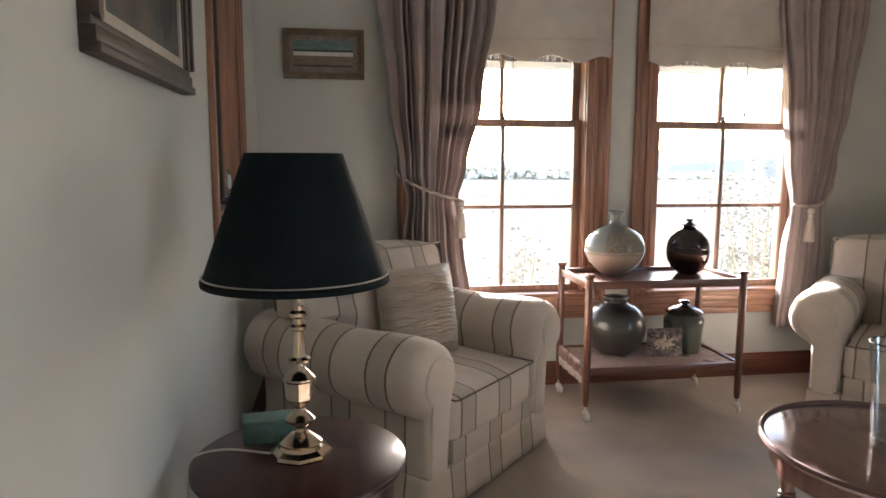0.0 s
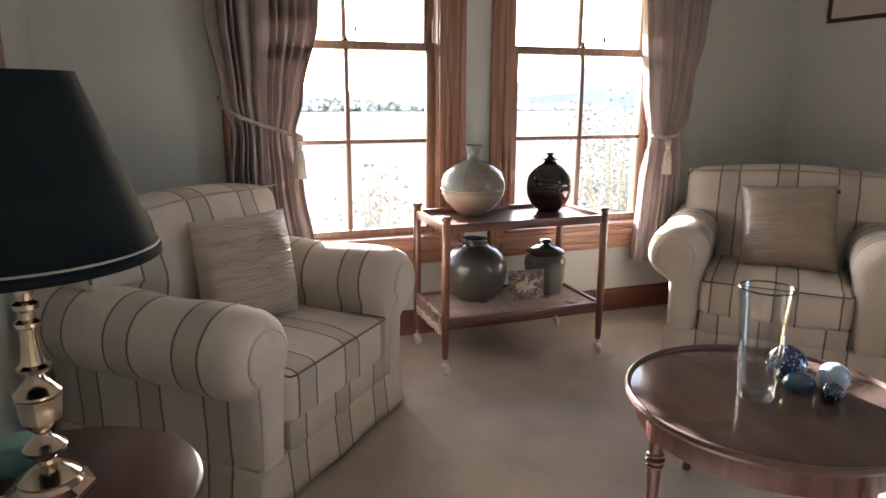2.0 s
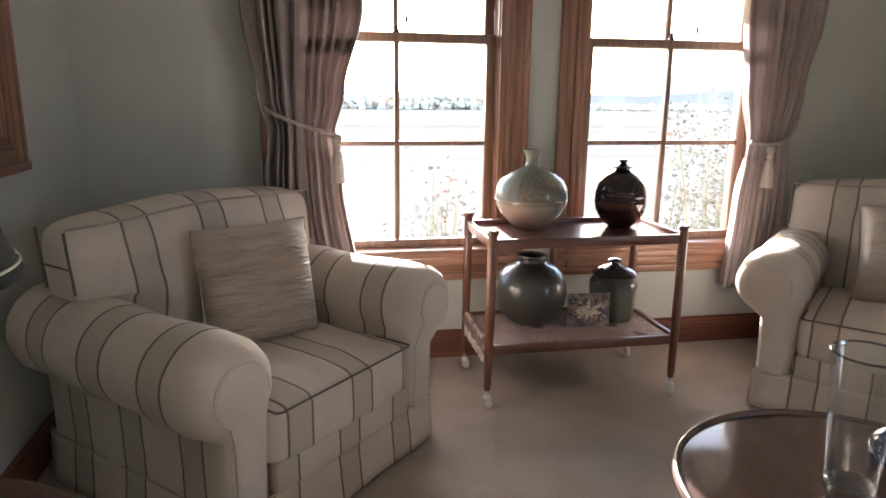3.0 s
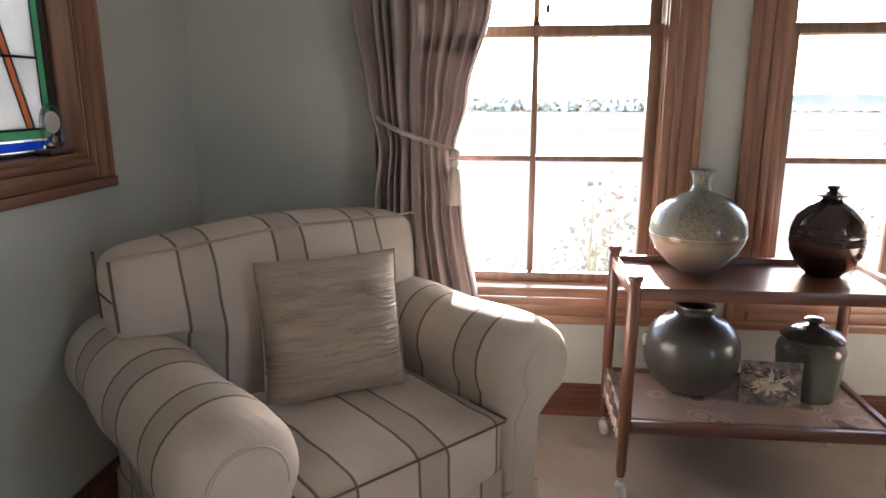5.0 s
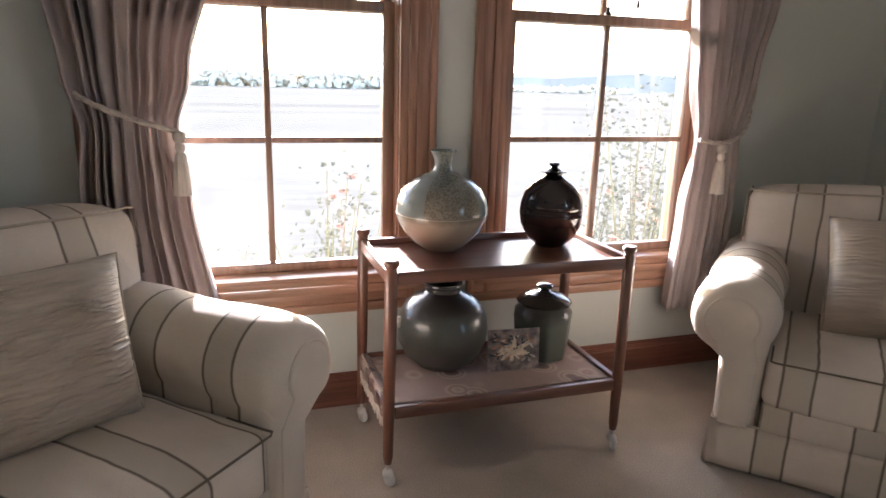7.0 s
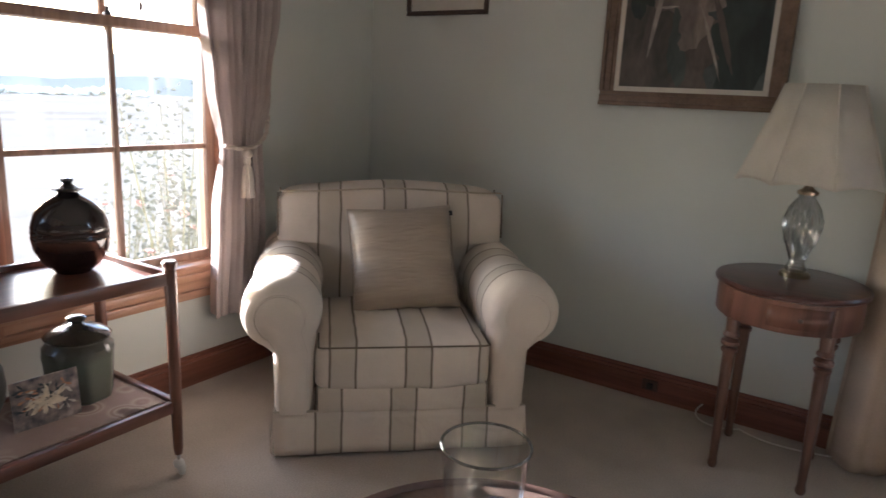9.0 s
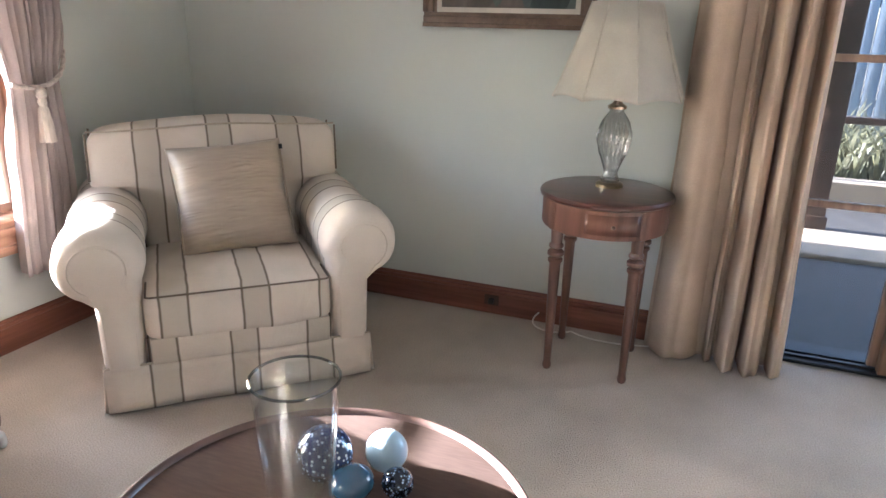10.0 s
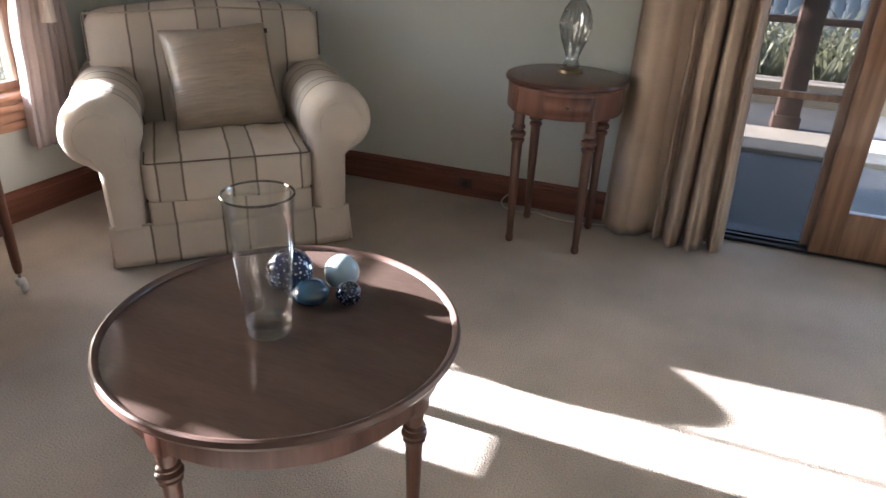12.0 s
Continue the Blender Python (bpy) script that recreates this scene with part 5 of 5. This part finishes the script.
ornament("ornament_ball", 1.924, 1.68, 0.056, dotted("blue_dotted_glass", (0.014, 0.030, 0.10), (0.50, 0.60, 0.75), 100), "large dark blue glass ball with pale dots", 1, 0.015, 1)
ornament("ornament_ball", 1.997, 1.58, 0.043, marbled("pale_frost_glass", (0.86, 0.89, 0.90), (0.42, 0.60, 0.76), 9, 0.35), "pale frosted blue-white glass ball")
ornament("ornament_stone", 1.895, 1.605, 0.044, marbled("teal_glass", (0.04, 0.15, 0.27), (0.02, 0.07, 0.14), 10), "smooth flattened teal blue glass pebble", 0.72)
ornament("ornament_ball", 1.93, 1.525, 0.031, dotted("navy_dotted_glass", (0.005, 0.013, 0.04), (0.25, 0.33, 0.42), 150), "small navy speckled glass ball", 0.95, 0.02, 4)


# ---- lamp table and brass lamp ----
def lamp_table():
    t = thing("lamp_table", "round dark mahogany lamp table beside the wall", "table", 0.03, 1.502, 0)
    t.scale = (0.973, 0.973, 0.575 / 0.556)
    R = 0.262
    part("tabletop", lathe([(0, 0.525), (R - 0.02, 0.525), (R - 0.006, 0.530), (R, 0.538), (R - 0.004, 0.545), (R - 0.001, 0.551), (R - 0.01, 0.556), (0, 0.556)], 80), MAHOG, t)
    part("apron", lathe([(R - 0.045, 0.525), (R - 0.03, 0.525), (R - 0.03, 0.45), (R - 0.045, 0.45), (R - 0.045, 0.525)], 64), MAHOG, t)
    for k in range(4):
        a = radians(45 + 90 * k)
        part("leg", turned_leg(bmesh.new(), (R - 0.055) * math.cos(a), (R - 0.055) * math.sin(a), 0.525, 0.022), MAHOG_V, t)


lamp_table()


def brass_lamp():
    l = thing("table_lamp", "polished brass table lamp with a black conical shade", "lamp", 0.032, 1.503, 0.575)
    l.scale = (0.972, 0.972, 0.972)
    foot = lathe([(0, 0), (0.073, 0), (0.076, 0.006), (0.074, 0.014), (0.058, 0.022), (0.0, 0.022)], 8)
    part("base", foot, BRASS, l, "octagonal brass foot", False)
    part("stem", lathe([(0, 0.02), (0.055, 0.022), (0.05, 0.03), (0.052, 0.036), (0.04, 0.046), (0.026, 0.056), (0.015, 0.062), (0.014, 0.07), (0.02, 0.076), (0.034, 0.086), (0.036, 0.094), (0.026, 0.104), (0.014, 0.116), (0.013, 0.122), (0.018, 0.128), (0.0, 0.128)], 36), BRASS, l)
    part("knop", lathe([(0, 0.127), (0.018, 0.127), (0.034, 0.146), (0.036, 0.172), (0.038, 0.19), (0.03, 0.194), (0, 0.194)], 8), BRASS, l, "faceted brass knop", False)
    part("column", lathe([(0, 0.193), (0.038, 0.194), (0.038, 0.199), (0.028, 0.21), (0.016, 0.224), (0.014, 0.234), (0.026, 0.238), (0.028, 0.246), (0.02, 0.252), (0.017, 0.27), (0.013, 0.315), (0.02, 0.32), (0.021, 0.327), (0.013, 0.333), (0.012, 0.345), (0.021, 0.352), (0.021, 0.36), (0.012, 0.366), (0.015, 0.38), (0.012, 0.39), (0.014, 0.43), (0.014, 0.46), (0, 0.46)], 36), BRASS, l)
    zb, zt = 0.440, 0.742
    part("shade", lathe([(0.114, zt), (0.221, zb), (0.2185, zb - 0.001), (0.1115, zt - 0.001), (0.114, zt)], 72), SHADE_DARK, l, "black cloth shade")
    part("shade_trim", lathe([(0.2165, zb + 0.018), (0.2195, zb + 0.0150), (0.2205, zb + 0.0150), (0.2195, zb + 0.018), (0.2165, zb + 0.018)], 72), SHADE_TRIM, l, "thin pale braid")
    part("shade_hem", lathe([(0.219, zb + 0.012), (0.2225, zb + 0.008), (0.2225, zb - 0.003), (0.219, zb - 0.003)], 72), SHADE_DARK, l)
    part("carrier", tube([(-0.112, 0, zt - 0.02), (0, 0, zt - 0.03), (0.112, 0, zt - 0.02)], 0.003), BRASS, l)
    part("bulb", lathe([(0, 0.46), (0.014, 0.46), (0.016, 0.48), (0.03, 0.52), (0.03, 0.54), (0.018, 0.562), (0, 0.568)], 20), WHITE, l)
    part("cord", tube(bez((-0.07, 0.0, 0.006), (-0.13, 0.02, 0.002), (-0.17, 0.06, 0.008), (-0.245, 0.03, 0.004), 16) + bez((-0.262, 0.02, 0.0), (-0.275, 0.01, -0.02), (-0.285, 0.02, -0.1), (-0.29, 0.05, -0.5), 10), 0.003, 7), CORD, l, "white flex trailing off the table")


brass_lamp()
bx = thing("tissue_box", "small pale green card box on the lamp table", "box", -0.055, 1.605, 0.5752, 6)
part("box", boxes((-0.062, 0.062, -0.03, 0.03, 0, 0.055), bevel=0.003), mat("green_card", (0.13, 0.24, 0.21), 0.6, 0, 0.12, 20), bx)
part("lid", boxes((-0.064, 0.064, -0.032, 0.032, 0.055, 0.062), bevel=0.002), mat("green_card_lid", (0.20, 0.33, 0.29), 0.6, 0, 0.1, 20), bx)


# ---- side table and crystal lamp ----
def side_table():
    t = thing("side_table", "round mahogany side table with a drawer and turned legs", "table", 3.50, 1.385, 0)
    t.scale = (1, 1, 1.02)
    R = 0.25
    part("tabletop", lathe([(0, 0.675), (R - 0.012, 0.675), (R - 0.002, 0.681), (R, 0.69), (R - 0.004, 0.698), (R - 0.016, 0.702), (0, 0.702)], 72), MAHOG, t)
    part("apron", lathe([(R - 0.04, 0.675), (R - 0.014, 0.675), (R - 0.014, 0.578), (R - 0.018, 0.57), (R - 0.04, 0.57), (R - 0.04, 0.675)], 72), MAHOG_V, t)
    a0 = radians(180 + 15)
    bm = bmesh.new()
    grid(14, 1, lambda u, v: ((R - 0.0137) * math.cos(a0 - 0.42 + 0.84 * u), (R - 0.0137) * math.sin(a0 - 0.42 + 0.84 * u), 0.588 + 0.072 * v), bm)
    dr = part("drawer_front", bm, MAHOG_V, t)
    s = dr.modifiers.new("thickness", "SOLIDIFY")
    s.thickness, s.offset = 0.002, -1
    part("drawer_knob", cushion((0.008, 0.008, 0.007), 2.2, 4, lambda q: q + Vector(((R + 0.004) * math.cos(a0), (R + 0.004) * math.sin(a0), 0.624))), FRAME_DARK, dr)
    for k in range(4):
        a = radians(45 + 90 * k)
        x, y = 0.207 * math.cos(a), 0.207 * math.sin(a)
        leg = part("leg", turned_leg(bmesh.new(), x, y, 0.575, 0.025), MAHOG_D, t)
        part("leg_block", cushion((0.02, 0.02, 0.054), 8, 3, lambda q: Matrix.Rotation(a, 3, "Z") @ q + Vector((x * 1.06, y * 1.06, 0.62))), MAHOG_V, leg)


side_table()


def crystal_lamp():
    l = thing("table_lamp", "cut crystal table lamp with a cream panelled shade", "lamp", 3.555, 1.385, 0.7165)
    part("base", lathe([(0, 0), (0.052, 0), (0.052, 0.012), (0.044, 0.018), (0.036, 0.02), (0, 0.02)], 32), mat("dull_brass", (0.30, 0.245, 0.175), 0.35, 1.0), l, "dull brass foot")
    part("body", lathe([(r * 0.78, z) for r, z in [(0, 0.02), (0.042, 0.02), (0.046, 0.03), (0.034, 0.05), (0.028, 0.06), (0.036, 0.08), (0.058, 0.13), (0.07, 0.18), (0.071, 0.205), (0.058, 0.245), (0.04, 0.27), (0.034, 0.285), (0.038, 0.295), (0, 0.295)]], 54,
                       wobble=lambda a, z: 1 + 0.22 * abs(math.sin(9 * a + z * 26)) * (0.05 < z < 0.28)), CRYSTAL, l, "swirl-cut crystal body", False)
    part("collar", lathe([(0, 0.295), (0.034, 0.295), (0.036, 0.305), (0.02, 0.315), (0.012, 0.325), (0.012, 0.40), (0, 0.40)], 24), BRASS, l)
    zb, zt, n = 0.335, 0.668, 8
    bm = bmesh.new()
    rings = []
    for z, r, drop in ((zt, 0.125, 0), (zt - 0.10, 0.158, 0), (zt - 0.20, 0.193, 0), (zb + 0.02, 0.236, 0), (zb, 0.245, 0.014)):
        ring = []
        for i in range(n * 4):
            a = 2 * math.pi * (i + 2) / (n * 4)
            seg = (i % 4) / 4
            inn = math.cos(math.pi / n) / math.cos((seg - 0.5) * 2 * math.pi / n)
            rr = r * (0.55 * inn + 0.45 * (1 - 0.05 * math.sin(math.pi * seg)))
            ring.append(bm.verts.new((rr * math.cos(a), rr * math.sin(a), z + drop * math.sin(math.pi * seg))))
        rings.append(ring)
    for p, q in zip(rings, rings[1:]):
        for i in range(len(p)):
            j = (i + 1) % len(p)
            bm.faces.new((p[i], p[j], q[j], q[i]))
    sh = part("shade", bm, SHADE_CREAM, l, "cream pleated panel shade")
    s = sh.modifiers.new("thickness", "SOLIDIFY")
    s.thickness = 0.003
    for i in range(n):
        a = 2 * math.pi * (i * 4 + 2) / (n * 4)
        part("shade_rib", tube([(r * math.cos(a), r * math.sin(a), z) for z, r in ((zt, 0.127), (zt - 0.10, 0.160), (zt - 0.20, 0.195), (zb + 0.02, 0.238), (zb, 0.247))], 0.0028, 6), SHADE_CREAM, sh)
    part("bulb", lathe([(0, 0.40), (0.014, 0.40), (0.03, 0.46), (0.03, 0.48), (0.018, 0.502), (0, 0.508)], 20), WHITE, l)


crystal_lamp()
fx = thing("lamp_flex", "thin white lamp flex lying on the carpet by the skirting", "cord")
part("flex", tube(bez((3.74, 1.66, 0.06), (3.60, 1.72, 0.03), (3.62, 1.55, 0.02), (3.70, 1.50, 0.015), 14) + bez((3.70, 1.48, 0.008), (3.66, 1.40, 0.006), (3.66, 1.30, 0.006), (3.72, 1.13, 0.006), 14), 0.0035, 7), CORD, fx)
so = thing("wall_socket", "small dark brown socket set in the skirting board", "socket")
part("plate", boxes((XR - 0.024, XR - 0.018, 1.86, 1.93, 0.045, 0.095), bevel=0.003), FRAME_DARK, so)
part("plug", boxes((XR - 0.045, XR - 0.024, 1.88, 1.905, 0.058, 0.083), bevel=0.004), BLACK, so)


# ---- pictures ----
def picture(name, label, w, h, m, fw, slip, art, fmat, depth=0.03, detail=None):
    """A framed picture; it hangs in its own x-z plane and faces -y."""
    p = thing(name, label, "picture")
    p.matrix_world = m
    for z0, z1, x0, x1 in ((0, fw, 0, w), (h - fw, h, 0, w), (fw, h - fw, 0, fw), (fw, h - fw, w - fw, w)):
        hor = x1 - x0 > z1 - z0
        a, b = (z0, z1) if hor else (x0, x1)
        out = (a if (a == 0) else b)
        k = 1 if a == 0 else -1
        s = [(out, out + k * fw * 0.3, depth), (out + k * fw * 0.3, out + k * fw * 0.75, depth * 0.8), (out + k * fw * 0.75, out + k * fw, depth * 0.62)]
        rows = []
        for q0, q1, d in s:
            q0, q1 = sorted((q0, q1))
            rows.append((x0, x1, -d, 0, q0, q1) if hor else (q0, q1, -d, 0, z0, z1))
        part("frame", boxes(*rows, bevel=0.002), fmat, p)
    if slip:
        part("slip", boxes((fw, w - fw, -depth * 0.55, -0.004, fw, fw + slip), (fw, w - fw, -depth * 0.55, -0.004, h - fw - slip, h - fw), (fw, fw + slip, -depth * 0.55, -0.004, fw + slip, h - fw - slip), (w - fw - slip, w - fw, -depth * 0.55, -0.004, fw + slip, h - fw - slip)), LINEN, p, "pale slip")
    i = fw + slip
    part("canvas", boxes((i, w - i, -depth * 0.4, -0.004, i, h - i)), art, p, "", False)
    if detail:
        detail(p, i, w - i, i, h - i, -depth * 0.4)
    return p


def bands(p, x0, x1, z0, z1, y, rows):
    for q0, q1, m in rows:
        part("painted_band", boxes((x0, x1, y - 0.0012, y, z0 + q0 * (z1 - z0), z0 + q1 * (z1 - z0))), m, p, "", False)


SEA_ART = mat("seascape_paint", (0.20, 0.18, 0.15), 0.6, 0, 0.2, 14, 0.2, 60)
SEA_TEAL = mat("seascape_teal", (0.13, 0.22, 0.20), 0.6, 0, 0.3, 20, 0.2, 60, (1, 1, 6))
SEA_FOAM = mat("seascape_foam", (0.66, 0.66, 0.60), 0.6, 0, 0.15, 30)
SEA_SAND = mat("seascape_sand", (0.22, 0.17, 0.12), 0.6, 0, 0.25, 20, 0.2, 60, (1, 1, 5))
SEA_DARK = mat("seascape_dark", (0.03, 0.06, 0.06), 0.6, 0, 0.3, 20)
picture("seascape_painting", "small framed seascape with a teal sea, gilt frame", 0.415, 0.25, pose(-0.145, YW, 1.705), 0.032, 0.0, SEA_ART, GILT, 0.022,
        lambda p, a, b, c, d, y: bands(p, a + 0.02, b - 0.026, c, d, y, ((0.16, 0.20, FRAME_DARK), (0.24, 0.45, SEA_SAND), (0.45, 0.56, SEA_FOAM), (0.56, 0.615, SEA_DARK), (0.615, 0.87, SEA_TEAL))))


def strokes(p, x0, x1, z0, z1, y, mats, seed, n=90):
    rnd = random.Random(seed)
    bms = [bmesh.new() for _ in mats]
    for i in range(n):
        k = rnd.randrange(len(mats))
        cx, cz = rnd.uniform(x0 + 0.02, x1 - 0.02), rnd.uniform(z0 + 0.02, z1 - 0.02)
        a, l, w = rnd.gauss(1.4, 0.5), rnd.uniform(0.03, 0.11), rnd.uniform(0.006, 0.018)
        d, e = Vector((math.cos(a), 0, math.sin(a))), Vector((-math.sin(a), 0, math.cos(a)))
        pts = [Vector((cx, y - 0.0012 - 0.00002 * i, cz)) + d * l * s * 0.5 + e * w * t for s, t in ((-1, -0.2), (-0.3, -0.5), (0.6, -0.4), (1, 0.1), (0.4, 0.5), (-0.6, 0.45))]
        for q in pts:
            q.x, q.z = min(max(q.x, x0), x1), min(max(q.z, z0), z1)
        bms[k].faces.new([bms[k].verts.new(q) for q in pts])
    for b, m in zip(bms, mats):
        tagged(part("brushwork", b, m, p, "", False), kind="stuff")


OIL = mat("oil_ground", (0.050, 0.062, 0.055), 0.45, 0, 0.45, 5, 0.4, 40, second=(0.022, 0.026, 0.024))


def oil(name, base, second, scale=9, stretch=(1, 1, 0.45)):
    """Brushed paint: two colours dragged into each other."""
    m = mat(name, base, 0.5, 0, 0.25, scale, 0.4, 45, stretch, second=second)
    m.node_tree.nodes["Noise Texture"].inputs["Distortion"].default_value = 1.4
    return m


def daubs(p, x0, x1, z0, z1, y, rows, seed):
    """Broad patches of paint with ragged edges: rows of (centre x, z, half width, half height, turn, material), in shares of the canvas."""
    for i, (cx, cz, hw, hh, turn, m) in enumerate(rows):
        bm = bmesh.new()
        ring = []
        for k in range(40):
            a = 2 * math.pi * k / 40
            r = 1 + 0.5 * noise.noise((1.6 * math.cos(a), 1.6 * math.sin(a), seed + i * 3.7)) + 0.2 * noise.noise((5 * math.cos(a), 5 * math.sin(a), seed + i))
            u, v = hw * r * math.cos(a), hh * r * math.sin(a)
            c, s = math.cos(radians(turn)), math.sin(radians(turn))
            qx, qz = x0 + (cx + u * c - v * s) * (x1 - x0), z0 + (cz + u * s + v * c) * (z1 - z0)
            ring.append(bm.verts.new((min(max(qx, x0), x1), y - 0.0012 - 0.0002 * i, min(max(qz, z0), z1))))
        hub = bm.verts.new((sum(v.co.x for v in ring) / 40, ring[0].co.y, sum(v.co.z for v in ring) / 40))
        for k in range(40):
            if (ring[k].co - ring[(k + 1) % 40].co).length > 1e-5:
                bm.faces.new((ring[k], ring[(k + 1) % 40], hub))
        part("brushwork", bm, m, p, "", False)


UMBER = oil("oil_dull_umber", (0.085, 0.068, 0.054), (0.04, 0.034, 0.028))
MAUVE = oil("oil_grey_mauve", (0.19, 0.15, 0.125), (0.09, 0.072, 0.06))
DEEP = oil("oil_deep_green", (0.024, 0.034, 0.030), (0.012, 0.018, 0.017))
CHALK = oil("oil_chalk", (0.30, 0.26, 0.22), (0.15, 0.125, 0.105), 16)
SAGE = oil("oil_sage", (0.060, 0.075, 0.060), (0.03, 0.04, 0.035))
EAST_ROWS = ((0.3, 0.25, 0.42, 0.42, 0, UMBER), (0.86, 0.34, 0.24, 0.42, 0, DEEP), (0.10, 0.80, 0.13, 0.24, 8, DEEP), (0.44, 0.82, 0.24, 0.26, 10, MAUVE), (0.9, 0.86, 0.20, 0.13, 0, MAUVE),
             (0.40, 0.30, 0.07, 0.30, 4, SAGE), (0.50, 0.48, 0.09, 0.20, -14, MAUVE), (0.24, 0.62, 0.018, 0.36, -7, CHALK), (0.70, 0.42, 0.022, 0.30, 16, UMBER), (0.62, 0.36, 0.012, 0.26, 18, CHALK), (0.84, 0.70, 0.16, 0.018, -2, CHALK), (0.30, 0.63, 0.07, 0.010, 2, CHALK))
WEST_ROWS = ((0.3, 0.3, 0.4, 0.3, 0, UMBER), (0.7, 0.7, 0.36, 0.3, 0, SAGE), (0.25, 0.75, 0.22, 0.2, 0, DEEP), (0.62, 0.28, 0.22, 0.16, 10, SAGE), (0.8, 0.25, 0.1, 0.2, 0, DEEP), (0.45, 0.55, 0.14, 0.05, 10, MAUVE), (0.75, 0.5, 0.05, 0.10, 0, UMBER))
FRAME_TAUPE = mat("taupe_frame_wood", (0.055, 0.041, 0.033), 0.5, 0, 0.2, 14, 0.2, 70, (1, 1, 3))
FRAME_BROWN = mat("brown_frame_wood", (0.15, 0.095, 0.062), 0.45, 0, 0.2, 14, 0.2, 70)
OILS = [mat("oil_teal", (0.07, 0.11, 0.105), 0.5, 0, 0.3, 20), mat("oil_umber", (0.12, 0.085, 0.055), 0.5, 0, 0.3, 20), mat("oil_green", (0.045, 0.075, 0.045), 0.5, 0, 0.3, 20), mat("oil_ochre", (0.24, 0.20, 0.14), 0.5, 0, 0.3, 20)]
picture("oil_painting", "large dark landscape oil painting in a broad frame", 0.735, 0.62, pose(XL, 1.13, 1.455, 0, 0, 90), 0.062, 0.022, OIL, FRAME_TAUPE, 0.036,
        lambda p, a, b, c, d, y: daubs(p, a, b, c, d, y, WEST_ROWS, 1))
picture("oil_painting", "large dark green and umber painting in a broad frame", 0.73, 0.66, pose(XR, 2.262, 1.283, 0, 0, -90), 0.06, 0.02, OIL, FRAME_BROWN, 0.035,
        lambda p, a, b, c, d, y: daubs(p, a, b, c, d, y, EAST_ROWS, 2))
PAPER = mat("mount_card", (0.58, 0.54, 0.46), 0.9, 0, 0.04, 8, 0.1, 200)
picture("framed_print", "small framed sketch with a wide cream mount", 0.47, 0.52, pose(XR, 3.325, 1.672, 0, 0, -90), 0.022, 0.0, PAPER, FRAME_DARK, 0.02,
        lambda p, a, b, c, d, y: (bands(p, a + 0.11, b - 0.11, c + 0.13, d - 0.1, y, ((0, 1, mat("sketch_paper", (0.42, 0.37, 0.28), 0.9, 0, 0.2, 14)), )), strokes(p, a + 0.12, b - 0.12, c + 0.14, d - 0.11, y - 0.002, [SEA_DARK, OILS[1]], 3, 26)))
